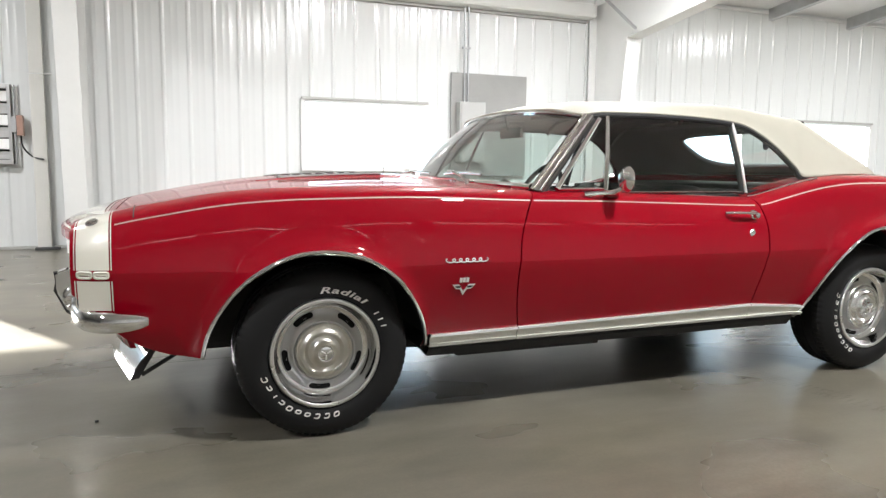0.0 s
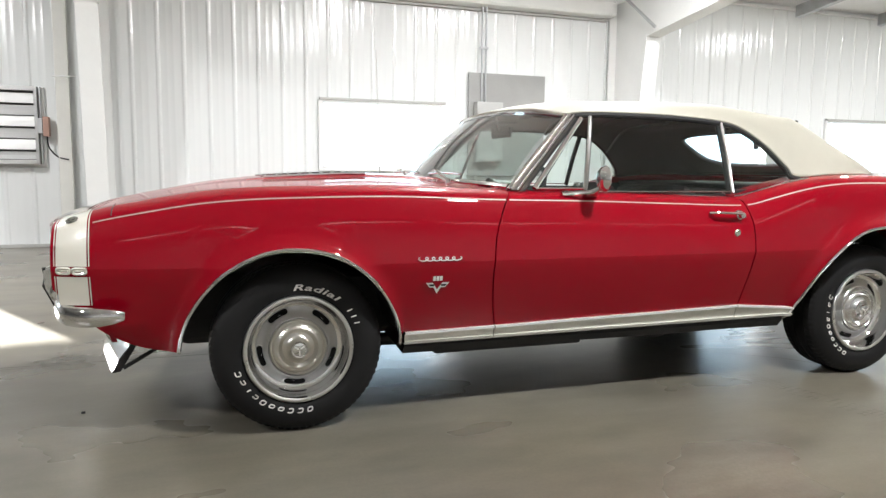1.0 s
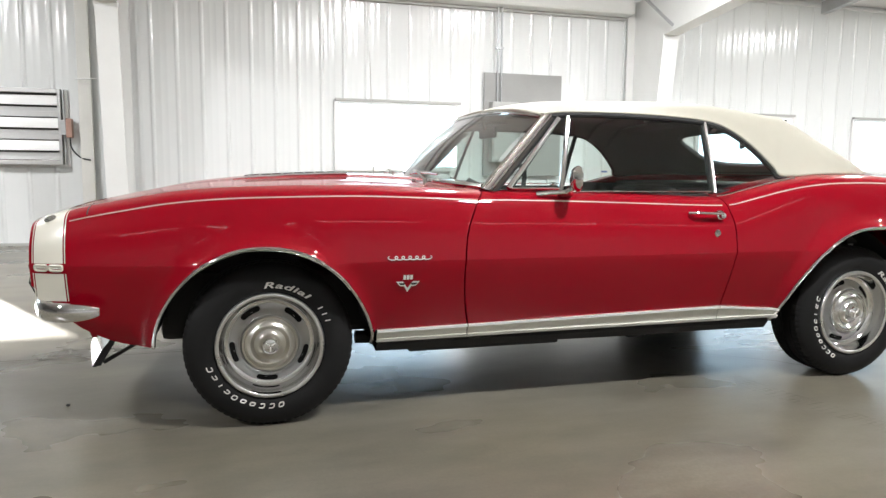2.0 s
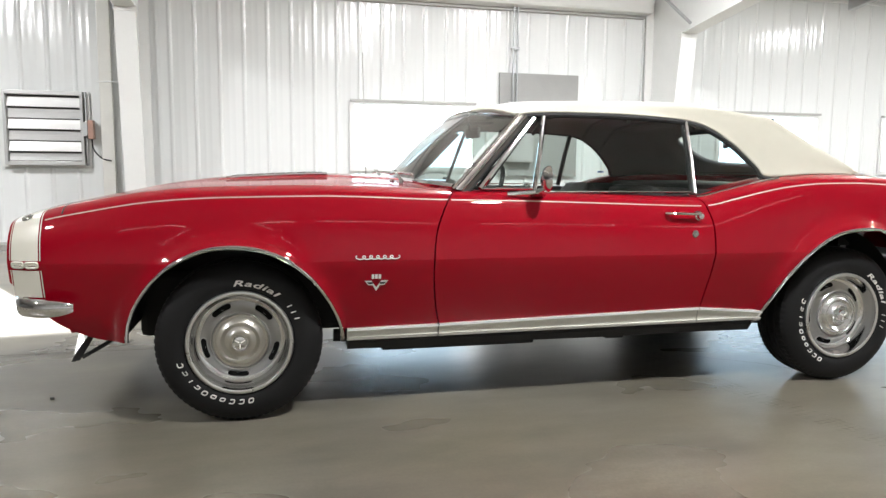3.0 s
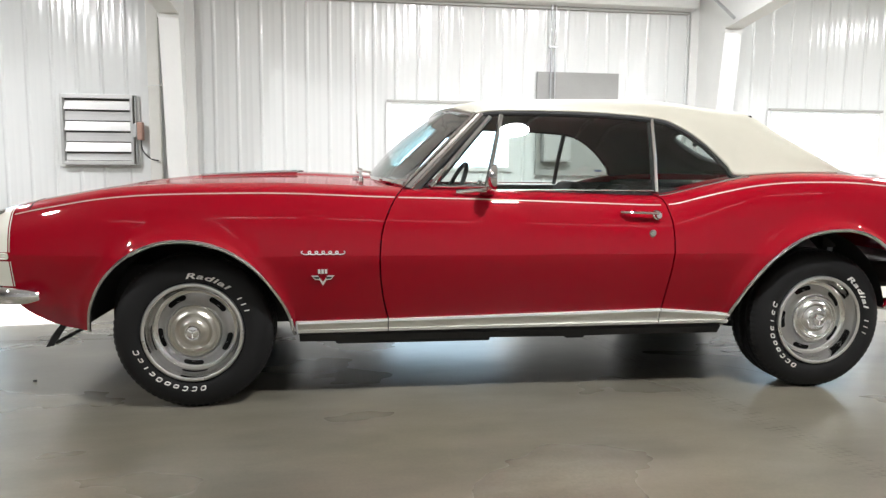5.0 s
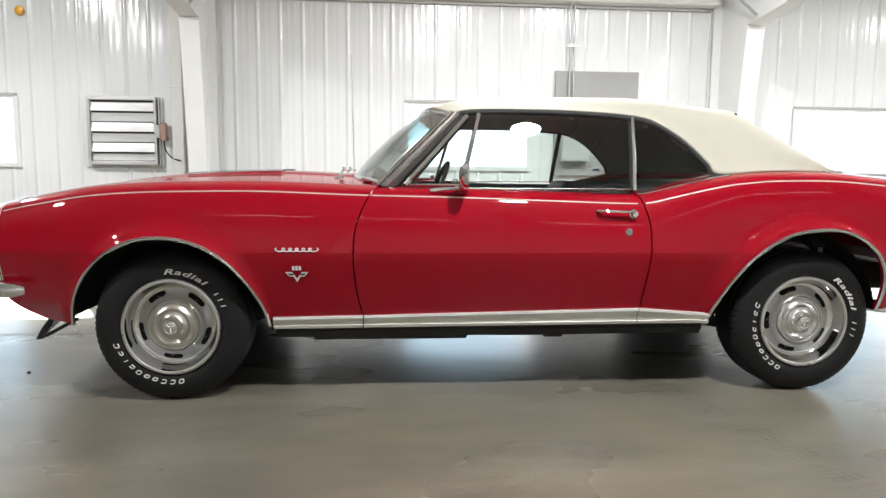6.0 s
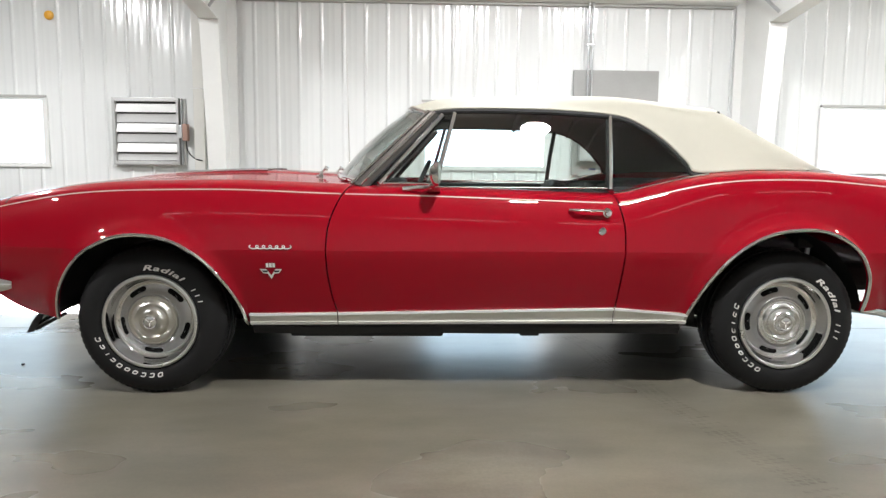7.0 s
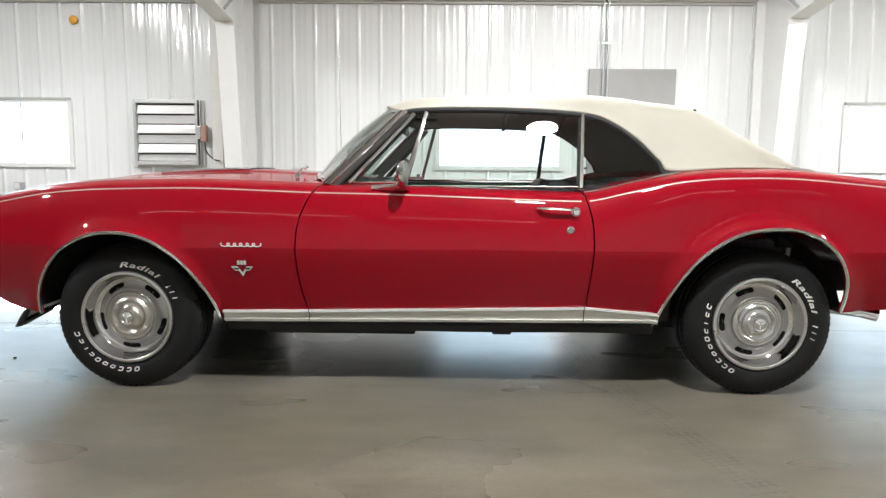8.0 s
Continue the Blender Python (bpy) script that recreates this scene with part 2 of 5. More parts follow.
def tube(path, r=0.01, n=8, bm=None, scale=None, close=False, flat=1.0, up=(0, 0, 1)):
    """A round (or flattened) bar along points."""
    bm = bm or bmesh.new()
    path = [Vector(p) for p in path]
    rings = []
    for k, p in enumerate(path):
        if close:
            d = path[(k + 1) % len(path)] - path[k - 1]
        else:
            d = path[min(k + 1, len(path) - 1)] - path[max(k - 1, 0)]
        d.normalize()
        u = Vector(up) - d * d.dot(Vector(up))
        if u.length < 1e-4:
            u = Vector((1, 0, 0)) - d * d.x
        u.normalize()
        w = d.cross(u)
        s = scale[k] if scale else 1.0
        rings.append([bm.verts.new(p + (u * math.cos(a) * r + w * math.sin(a) * r * flat) * s) for a in (2 * math.pi * i / n for i in range(n))])
    pairs = list(zip(rings, rings[1:])) + ([(rings[-1], rings[0])] if close else [])
    for a, b in pairs:
        for i in range(n):
            bm.faces.new((a[i], a[(i + 1) % n], b[(i + 1) % n], b[i]))
    if not close:
        bm.faces.new(rings[0])
        bm.faces.new(rings[-1])
    return bm


def lerp_table(table, x):
    xs, ys = zip(*table)
    return float(np.interp(x, xs, ys))


def curve_table(table, x):
    """Smooth (Catmull-Rom) reading of a table."""
    n = len(table)
    if x <= table[0][0]:
        return table[0][1] + (x - table[0][0]) * (table[1][1] - table[0][1]) / (table[1][0] - table[0][0])
    for k in range(n - 1):
        if x <= table[k + 1][0]:
            break
    x0, y0 = table[k]
    x1, y1 = table[k + 1]
    h = x1 - x0
    m0 = (y1 - table[k - 1][1]) / (x1 - table[k - 1][0]) if k > 0 else (y1 - y0) / h
    m1 = (table[k + 2][1] - y0) / (table[k + 2][0] - x0) if k + 2 < n else (y1 - y0) / h
    t = min((x - x0) / h, 1.0)
    return (2 * t**3 - 3 * t**2 + 1) * y0 + (t**3 - 2 * t**2 + t) * h * m0 + (3 * t**2 - 2 * t**3) * y1 + (t**3 - t**2) * h * m1


def smooth_path(points, n=6):
    """Points along a Catmull-Rom curve through the given ones."""
    pts = [Vector(p) for p in points]
    out = []
    for k in range(len(pts) - 1):
        p0, p1, p2, p3 = pts[max(k - 1, 0)], pts[k], pts[k + 1], pts[min(k + 2, len(pts) - 1)]
        for i in range(n):
            t = i / n
            out.append(0.5 * (2 * p1 + (p2 - p0) * t + (2 * p0 - 5 * p1 + 4 * p2 - p3) * t * t + (3 * p1 - p0 - 3 * p2 + p3) * t**3))
    out.append(pts[-1])
    return out


# ---- the hall ----
WALL_Y, X0, X1, Y0 = 9.58, -17.0, 15.0, -8.5
EAVE = 3.78
SLOPE = 0.118
RIDGE_Y = 0.8
WINDOWS = [(-5.2, -3.38), (1.82, 3.57), (7.55, 9.40), (10.66, 12.5)]
SILL, HEAD = 0.99, 1.90
ceil_z = lambda y: EAVE + (WALL_Y - max(y, RIDGE_Y)) * SLOPE - max(0.0, RIDGE_Y - y) * SLOPE

ground = part("ground", box(-300, 300, -300, 300, -0.4, -0.25), EARTH, smooth=False)
tagged(ground, "pale gravel yard outside the hall", "ground", kind="structure")
# added glowing sheet stands in for the daylight beyond the windows
backdrop = part("backdrop", box(-120, 140, 45, 45.2, -0.3, 12.6), glow("outside_glow", (0.60, 0.81, 1.0), 0.95), smooth=False)
tagged(backdrop, "pale blue glowing sheet standing in for daylight outside the windows", "backdrop", kind="structure")
floor = part("floor", box(X0, X1, Y0, WALL_Y + 0.2, -0.2, 0), CONCRETE, smooth=False)
tagged(floor, "worn grey polished concrete floor with faint stains", "floor", kind="structure")


def joint(points, w=0.004):
    bm = bmesh.new()
    pts = [Vector(p) for p in points]
    for a, b in zip(pts, pts[1:]):
        d = (b - a).normalized()
        s = Vector((-d.y, d.x, 0)) * w
        bm.faces.new([bm.verts.new(p) for p in (a + s, a - s, b - s, b + s)])
    return bm


part("floor_joint", joint([(X0, 3.74, 0.001), (-0.7, 3.81, 0.001), (-0.2, 3.80, 0.001), (3.0, 3.78, 0.001), (X1, 3.75, 0.001)]), JOINT, floor, smooth=False)

# hairline cracks wandering over the slab
def crack(points, w):
    path = []
    for p in smooth_path([(x, y, 0.001) for x, y in points], 10):
        path.append(p + Vector((noise.noise(p * 9.0), noise.noise(p * 9.0 + Vector((7, 3, 1))), 0)) * 0.012)
    return joint(path, w)


part("floor_crack", crack([(2.86, 3.08), (3.0, 2.97), (3.17, 2.84), (3.29, 2.69), (3.46, 2.56)], 0.0022), JOINT, floor, smooth=False)
part("floor_crack", crack([(-1.6, 3.72), (-0.7, 3.775), (-0.53, 3.76), (-0.36, 3.80), (-0.19, 3.82), (0.2, 3.84)], 0.002), JOINT, floor, smooth=False)

# tyre prints: rows of tread bars across the floor
for track, wide in (([(2.62, 3.62), (2.69, 3.3), (2.71, 2.98), (2.745, 2.73), (2.775, 2.44), (2.85, 2.12), (2.98, 1.52), (3.1, 1.2)], 0.05), ([(3.2, 3.85), (3.04, 3.6), (2.85, 3.28), (2.63, 2.93), (2.5, 2.74)], 0.045)):
    bm = bmesh.new()
    path = smooth_path([(x, y, 0.0015) for x, y in track], 24)
    run = 0.0
    for a, b in zip(path, path[1:]):
        run += (b - a).length
        if run < 0.024:
            continue
        run = 0.0
        d = (b - a).normalized()
        n = Vector((-d.y, d.x, 0))
        for k in (-1.0, -0.33, 0.33, 1.0):
            c = a + n * wide * k
            q = [c - n * 0.012, c + n * 0.012 + d * 0.011, c + n * 0.012 + d * 0.026, c - n * 0.012 + d * 0.015]
            bm.faces.new([bm.verts.new(p) for p in q])
    part("tyre_print", bm, TYRE_PRINT, floor, "faint dark tyre print", smooth=False)
pebble = part("pebble", box(-0.237, -0.223, 2.985, 2.995, 0.0, 0.008, 0.002), SHUTTER_DARK, smooth=False)
tagged(pebble, "tiny dark crumb lying on the concrete floor", "pebble")


def slab_wall(name, x0, x1, y0, y1, z0, z1, openings, mat, label):
    """A thick wall along x with openings (xa, xb, za, zb) cut right through."""
    bm = bmesh.new()
    xs = sorted({x0, x1, *[v for o in openings for v in o[:2]]})
    for a, b in zip(xs, xs[1:]):
        mid = (a + b) / 2
        cuts = sorted((o[2], o[3]) for o in openings if o[0] < mid < o[1])
        z = z0
        for za, zb in cuts:
            if za > z:
                box(a, b, y0, y1, z, za, bm=bm)
            z = zb
        if z < z1:
            box(a, b, y0, y1, z, z1, bm=bm)
    bmesh.ops.remove_doubles(bm, verts=bm.verts, dist=1e-4)
    return tagged(part(name, bm, mat, smooth=False), label, "wall", kind="structure")


wall_north = slab_wall("wall_north", X0, X1, WALL_Y + 0.04, WALL_Y + 0.2, 0, EAVE + 0.3, [(a, b, SILL, HEAD) for a, b in WINDOWS], WALL_PLAIN, "white steel-lined hall wall with wide windows")
wall_south = slab_wall("wall_south", X0, X1, Y0 - 0.2, Y0, 0, EAVE + 1, [], SOUTH_GREY, "plain pale steel-lined hall wall")
wall_west = tagged(part("wall_west", box(X0 - 0.2, X0, Y0 - 0.2, WALL_Y + 0.2, 0, EAVE + 1.2), WEST_GREY, smooth=False), "plain grey end wall", "wall", kind="structure")
wall_east = tagged(part("wall_east", box(X1, X1 + 0.2, Y0 - 0.2, WALL_Y + 0.2, 0, EAVE + 1.2), WALL_PLAIN, smooth=False), "plain white steel-lined end wall", "wall", kind="structure")
bm = bmesh.new()
for ya, yb in ((Y0 - 0.2, RIDGE_Y), (RIDGE_Y, WALL_Y + 0.2)):
    q = [(X0 - 0.2, ya), (X1 + 0.2, ya), (X1 + 0.2, yb), (X0 - 0.2, yb)]
    lo = [bm.verts.new((x, y, ceil_z(y))) for x, y in q]
    hi = [bm.verts.new((x, y, ceil_z(y) + 0.15)) for x, y in q]
    bm.faces.new(lo), bm.faces.new(hi)
    for k in range(4):
        bm.faces.new((lo[k], lo[(k + 1) % 4], hi[(k + 1) % 4], hi[k]))
ceiling = tagged(part("ceiling", bm, CEILING_WHITE, smooth=False), "white insulated sloping roof lining", "ceiling", kind="structure")

# Ribbed liner sheets of the north wall
PITCH = 0.305
RIB = [(0.0, 0.0), (0.008, 0.001), (0.013, 0.005), (0.021, 0.015), (0.027, 0.0192), (0.037, 0.02), (0.047, 0.0192), (0.053, 0.015), (0.061, 0.005), (0.066, 0.001), (0.074, 0.0), (0.1, 0.0006), (0.125, 0.0), (0.134, 0.0016), (0.148, 0.0016), (0.157, 0.0), (0.205, 0.0), (0.214, 0.0016), (0.228, 0.0016), (0.237, 0.0), (PITCH, 0.0)]


def liner_sheet(xa, z_spans):
    """One rib's width of sheet, for the (x from, x to, z from, z to) pieces of it that are there."""
    bm = bmesh.new()
    for pa, pb, za, zb in z_spans:
        xs = sorted({pa, pb, *[xa + r[0] for r in RIB if pa < xa + r[0] < pb]})
        rows = [[Vector((x, WALL_Y + 0.028 - 0.6 * lerp_table(RIB, x - xa), z)) for x in xs] for z in (za, zb)]
        b2 = grid(rows)
        lip(b2, (0, 0.008, 0))
        me = bpy.data.meshes.new("tmp")
        b2.to_mesh(me)
        b2.free()
        bm.from_mesh(me)
        bpy.data.meshes.remove(me)
    return bm


def liner(x_from, x_to, phase, top):
    k = math.floor((x_from - phase) / PITCH)
    x = phase + k * PITCH
    while x < x_to - 1e-6:
        a, b = max(x, x_from), min(x + PITCH, x_to)
        if b - a > 0.01:
            cuts = sorted({a, b, *[v for w in WINDOWS for v in w if a < v < b]})
            spans = []
            for pa, pb in zip(cuts, cuts[1:]):
                if any(w[0] < (pa + pb) / 2 < w[1] for w in WINDOWS):
                    spans += [(pa, pb, 0.01, SILL - 0.03), (pa, pb, HEAD + 0.03, top)]
                else:
                    spans.append((pa, pb, 0.01, top))
            part("liner_sheet", liner_sheet(x, spans), WALL_WHITE, wall_north, angle=50)
        x += PITCH


liner(-9.0, -0.86, -1.35 - 0.02, 3.4)
liner(-0.68, 6.21, -0.545, 3.4)
liner(6.33, X1, 7.255 - 0.045, 3.72)

# wall-top trim and base
trim = tagged(part("trim", box(X0, -0.98, WALL_Y - 0.03, WALL_Y + 0.02, 3.24, 3.275), TRIM_DARK, smooth=False), "grey sheet-metal trim at the wall top", "trim", kind="structure")
part("trim", box(-0.66, 6.2, WALL_Y - 0.03, WALL_Y + 0.02, 3.24, 3.275), TRIM_DARK, trim, smooth=False)
part("trim", box(6.46, X1, WALL_Y - 0.03, WALL_Y + 0.02, 3.69, 3.72), STEEL_WHITE, trim, smooth=False)
baseboard = tagged(part("baseboard", box(X0, X1, WALL_Y - 0.028, WALL_Y + 0.02, 0, 0.035, 0.004), TRIM_DARK, smooth=False), "grey base angle at the foot of the wall", "trim", kind="structure")


def eave_strut(x0, x1, z, south=False):
    """A big lipped Z section along the wall top."""
    sec = [(WALL_Y + 0.02, z), (WALL_Y - 0.2, z + 0.02), (WALL_Y - 0.215, z + 0.05), (WALL_Y - 0.215, z + 0.2), (WALL_Y - 0.14, z + 0.225), (WALL_Y - 0.14, z + 0.32), (WALL_Y + 0.02, z + 0.33)]
    if south:
        sec = [(Y0 + WALL_Y - y, zz) for y, zz in sec]
    bm = grid([[Vector((x, y, zz)) for y, zz in sec] for x in (x0, x1)])
    lip(bm, (0, 0, 0.004))
    ob = part("eave_strut", bm, STEEL_WHITE, smooth=False)
    return tagged(ob, "white painted steel eave strut along the wall top", "beam", "eave struts", "structure")


eave_strut(X0, -0.98, 3.275)
eave_strut(-0.74, 6.21, 3.275)
eave_strut(X0, X1, 2.75, True)


def frame_column(cx, y_top, y_base, z_knee, tag):
    """A tapered rigid-frame column with its rafter: web, flanges and knee plate."""
    e = empty("steel_frame", pose(cx, 0, 0), "white painted tapered steel frame column and rafter", "steel frame", "structure", "steel frames")
    hw = 0.118
    bm = bmesh.new()
    q = [(y_base, 0), (WALL_Y - 0.06, 0), (WALL_Y - 0.06, 3.5), (y_top + 0.25, 3.5), (y_top, z_knee)]
    lo = [bm.verts.new((-0.006, y, z)) for y, z in q]
    hi = [bm.verts.new((0.006, y, z)) for y, z in q]
    bm.faces.new(lo), bm.faces.new(hi)
    for k in range(5):
        bm.faces.new((lo[k], lo[(k + 1) % 5], hi[(k + 1) % 5], hi[k]))
    part("column_web", bm, STEEL_WHITE, e, smooth=False)

    def sloped(name, a, b, t, w=hw, flip=1):
        (ya, za), (yb, zb) = a, b
        d = Vector((0, yb - ya, zb - za)).normalized()
        nn = Vector((0, -d.z, d.y)) * t * flip
        bm = bmesh.new()
        vs = [bm.verts.new(Vector((x, y, z)) + o) for x in (-w, w) for (y, z) in (a, b) for o in (Vector(), nn)]
        for f in ((0, 1, 3, 2), (4, 5, 7, 6), (0, 1, 5, 4), (2, 3, 7, 6), (0, 2, 6, 4), (1, 3, 7, 5)):
            bm.faces.new([vs[i] for i in f])
        bmesh.ops.bevel(bm, geom=list(bm.edges), offset=0.003, segments=1, affect="EDGES")
        return part(name, bm, STEEL_WHITE, e, smooth=False)
    sloped("inner_flange", (y_base, 0), (y_top, z_knee - 0.06), 0.016)
    sloped("outer_flange", (WALL_Y - 0.06, 0), (WALL_Y - 0.06, 3.5), 0.016, 0.13, -1)
    part("knee_plate", box(-hw - 0.01, hw + 0.01, y_top - 0.02, y_top + 0.03, z_knee - 0.065, z_knee + 0.005, 0.004), STEEL_WHITE, e, smooth=False)
    y_in = RIDGE_Y
    z_in = z_knee + (y_top - y_in) * SLOPE
    bm = bmesh.new()
    q = [(y_top, z_knee), (y_top + 0.25, 3.5), (WALL_Y - 0.06, ceil_z(WALL_Y)), (y_in, ceil_z(y_in) - 0.02), (y_in, z_in)]
    lo = [bm.verts.new((-0.005, y, z)) for y, z in q]
    hi = [bm.verts.new((0.005, y, z)) for y, z in q]
    bm.faces.new(lo), bm.faces.new(hi)
    for k in range(5):
        bm.faces.new((lo[k], lo[(k + 1) % 5], hi[(k + 1) % 5], hi[k]))
    part("rafter_web", bm, STEEL_WHITE, e, smooth=False)
    sloped("rafter_flange", (y_top - 0.02, z_knee), (y_in, z_in), 0.014, hw, 1)
    return e


frame_column(-0.865, 8.68, 9.02, 2.82, "left")
frame_column(6.33, 8.6, 8.95, 2.88, "right")


def flange_brace(x, a, b):
    bm = tube([(0, 0, 0), Vector(b) - Vector(a)], 0.022, 4, flat=0.5)
    ob = part("flange_brace", bm, STEEL_GREY, smooth=False)
    ob.matrix_world = Matrix.Translation(a)
    return tagged(ob, "grey steel angle brace from rafter to roof", "brace", "flange braces")


flange_brace(0, (6.26, 8.45, 2.97), (6.02, 8.95, 3.5))
flange_brace(0, (-0.80, 8.45, 2.92), (-0.55, 8.95, 3.5))


def roof_channel(x):
    bm = bmesh.new()
    sec = [(-0.05, -0.05), (-0.05, -0.24), (0.03, -0.25), (0.03, -0.24), (-0.04, -0.23), (-0.04, -0.05)]
    rows = [[Vector((x + a, y, ceil_z(y) + b)) for a, b in sec + sec[:1]] for y in (9.45, 4.5)]
    bm = grid(rows)
    bm.faces.new([v for v in bm.verts if abs(v.co.y - 9.45) < 1e-6][:6])
    ob = part("roof_channel", bm, STEEL_GREY, smooth=False)
    return tagged(ob, "grey steel channel under the roof lining", "channel", "roof channels")


roof_channel(9.74)
roof_channel(11.57)


def window(n, x0, x1):
    e = empty("window_%d" % n, pose(x0, WALL_Y, SILL), "wide white-framed sliding window in bright daylight", "window", "structure")
    w, h = x1 - x0, HEAD - SILL
    for name, args in (("window_jamb", (-0.035, 0.035, -0.012, 0.14, -0.035, h)), ("window_jamb", (w - 0.035, w + 0.035, -0.012, 0.14, -0.035, h)),
                       ("window_head", (0.035, w - 0.035, -0.012, 0.14, h - 0.03, h)), ("window_sill", (0.035, w - 0.035, -0.012, 0.14, -0.035, 0.03))):
        part(name, box(*args, 0.003), STEEL_WHITE, e, smooth=False)
    part("head_trim", box(-0.02, w + 0.02, -0.03, 0.02, h, h + 0.035, 0.003), TRIM_DARK, e, smooth=False)
    m = w - 0.75 if n == 1 else w - 0.035
    if n == 1:
        part("mullion", box(m - 0.012, m + 0.012, 0.09, 0.12, 0.03, h - 0.03, 0.003), STEEL_WHITE, e, smooth=False)
    for a, b in ((0.035, m - 0.012), (m + 0.012, w - 0.035)):
        if b <= a:
            continue
        pane = part("pane", box(a, b, 0.1, 0.104, 0.03, h - 0.03), CLEAR_GLASS, e, smooth=False)
        pane.visible_shadow = False
    return e


for n, (a, b) in enumerate(WINDOWS):
    window(n + 1, a, b)


def shutter_fan():
    x0, x1, z0, z1 = -2.44, -1.54, 1.0, 1.91
    w, h = x1 - x0, z1 - z0
    e = empty("exhaust_shutter", pose(x0, WALL_Y, z0), "aluminium louvred exhaust shutter half open on the wall", "shutter")
    f = 0.036
    part("frame", box(0, f, -0.1, 0.02, 0, h, 0.004), ALUMINIUM, e, smooth=False)
    part("frame", box(w - f, w, -0.1, 0.02, 0, h, 0.004), ALUMINIUM, e, smooth=False)
    part("frame", box(f, w - f, -0.1, 0.02, h - 0.05, h, 0.004), ALUMINIUM, e, smooth=False)
    part("frame", box(f, w - f, -0.1, 0.02, 0, 0.05, 0.004), ALUMINIUM, e, smooth=False)
    part("flange", box(-0.06, w + 0.06, -0.012, 0.012, -0.03, h + 0.0, 0.003), WALL_PLAIN, e, smooth=False)
    for a, b in ((0.004, 0.008), (f - 0.012, f - 0.006), (w - f + 0.006, w - f + 0.012), (w - 0.008, w - 0.004)):
        part("frame_fold", box(a, b, -0.103, -0.099, 0.01, h - 0.01), STEEL_GREY, e, smooth=False)
    # near-black sheet colours in the shade between the slats
    part("shade_backing", box(f, w - f, -0.02, -0.013, 0.05, h - 0.05), SHUTTER_DARK, e, smooth=False)
    z = h - 0.075
    # pale strips are coloured as lit faces, grey strips as the shade below them
    for k in range(3):
        rows = [[Vector((x, y, zz)) for y, zz in ((-0.035, z), (-0.05, z - 0.045), (-0.054, z - 0.055), (-0.085, z - 0.115), (-0.08, z - 0.122))] for x in (f + 0.004, w - f - 0.004)]
        bm = grid(rows)
        lip(bm, (0, 0.004, 0.0))
        part("slat", bm, BLADE_LIT, e, "pale slat coloured as its lit face", smooth=False)
        zb = max(z - 0.262, 0.055)
        rows = [[Vector((x, y, zz)) for y, zz in ((-0.04, z - 0.142), (-0.046, z - 0.19), (-0.05, z - 0.197), (-0.06, zb + 0.006), (-0.052, zb))] for x in (f + 0.004, w - f - 0.004)]
        bm = grid(rows)
        lip(bm, (0, 0.004, 0.0))
        part("slat", bm, BLADE_SHADE, e, "grey strip coloured as a slat's shaded zone", smooth=False)
        z -= 0.272
    part("side_rail", box(w + 0.015, w + 0.03, -0.06, 0.0, 0.0, h, 0.003), STEEL_GREY, e, smooth=False)
    motor = part("motor_box", box(w + 0.0, w + 0.05, -0.13, -0.03, 0.36, 0.54, 0.006), STEEL_GREY, e, smooth=False)
    part("cover", box(w + 0.051, w + 0.115, -0.12, -0.01, 0.33, 0.56, 0.005), BROWN, motor, "brown junction box cover", smooth=False)
    part("cable", tube(smooth_path([(w + 0.085, -0.07, 0.33), (w + 0.1, -0.07, 0.2), (w + 0.19, -0.06, 0.09), (w + 0.31, -0.12, 0.06)]), 0.009, 8), RUBBER, e)
    return e


shutter_fan()

pipe = part("downpipe", box(-1.345, -1.195, WALL_Y - 0.075, WALL_Y - 0.005, 0.02, 3.24, 0.012), PIPE_BEIGE, smooth=False)
tagged(pipe, "beige square-section drain pipe on the wall", "pipe")
part("bracket", box(-1.36, -1.1, WALL_Y - 0.18, WALL_Y - 0.1, 0.0, 0.03, 0.003), SHUTTER_DARK, pipe, "dark base plate", smooth=False)
part("clip", tube([(-1.35, WALL_Y - 0.17, 2.03), (-1.1, WALL_Y - 0.17, 2.04)], 0.008, 6), STEEL_WHITE, pipe)

board = part("backboard", box(3.93, 5.14, WALL_Y - 0.045, WALL_Y - 0.005, 0.9, 2.37, 0.004), BOARD_GREY, smooth=False)
tagged(board, "grey painted electrical backboard on the wall", "panel")
eb = empty("electrical_box", pose(4.01, WALL_Y - 0.045, 1.1), "grey enamelled electrical cabinet on the backboard", "electrical box")
part("cabinet", box(0, 0.4, -0.14, 0, 0, 0.85, 0.006), BOX_GREY, eb, smooth=False)
part("door", box(0.02, 0.38, -0.152, -0.141, 0.02, 0.83, 0.004), BOX_GREY, eb, smooth=False)
con = empty("conduit", pose(4.145, WALL_Y - 0.07, 1.95), "pair of thin steel electrical conduits", "conduit")
for dx in (-0.028, 0.03):
    part("conduit_tube", tube([(dx, 0, 0), (dx, 0, 1.6)], 0.014, 10), STEEL_GREY, con)
part("strap", box(-0.06, 0.06, -0.02, 0.03, 0.75, 0.78, 0.002), STEEL_GREY, con, smooth=False)

disc = part("amber_reflector", lathe([(0, -0.03), (0.03, -0.028), (0.055, -0.018), (0.062, 0.0), (0.062, 0.012), (0, 0.012)], 32), ORANGE)
disc.matrix_world = pose(-3.26, WALL_Y - 0.005, 3.0)
tagged(disc, "round amber warning lamp on the wall", "warning lamp")
outlet = empty("outlet_box", pose(-4.14, WALL_Y, 0.69), "small grey electrical outlet box on the wall", "outlet")
part("box_body", box(-0.065, 0.065, -0.06, 0.0, -0.05, 0.05, 0.005), BOX_GREY, outlet, smooth=False)
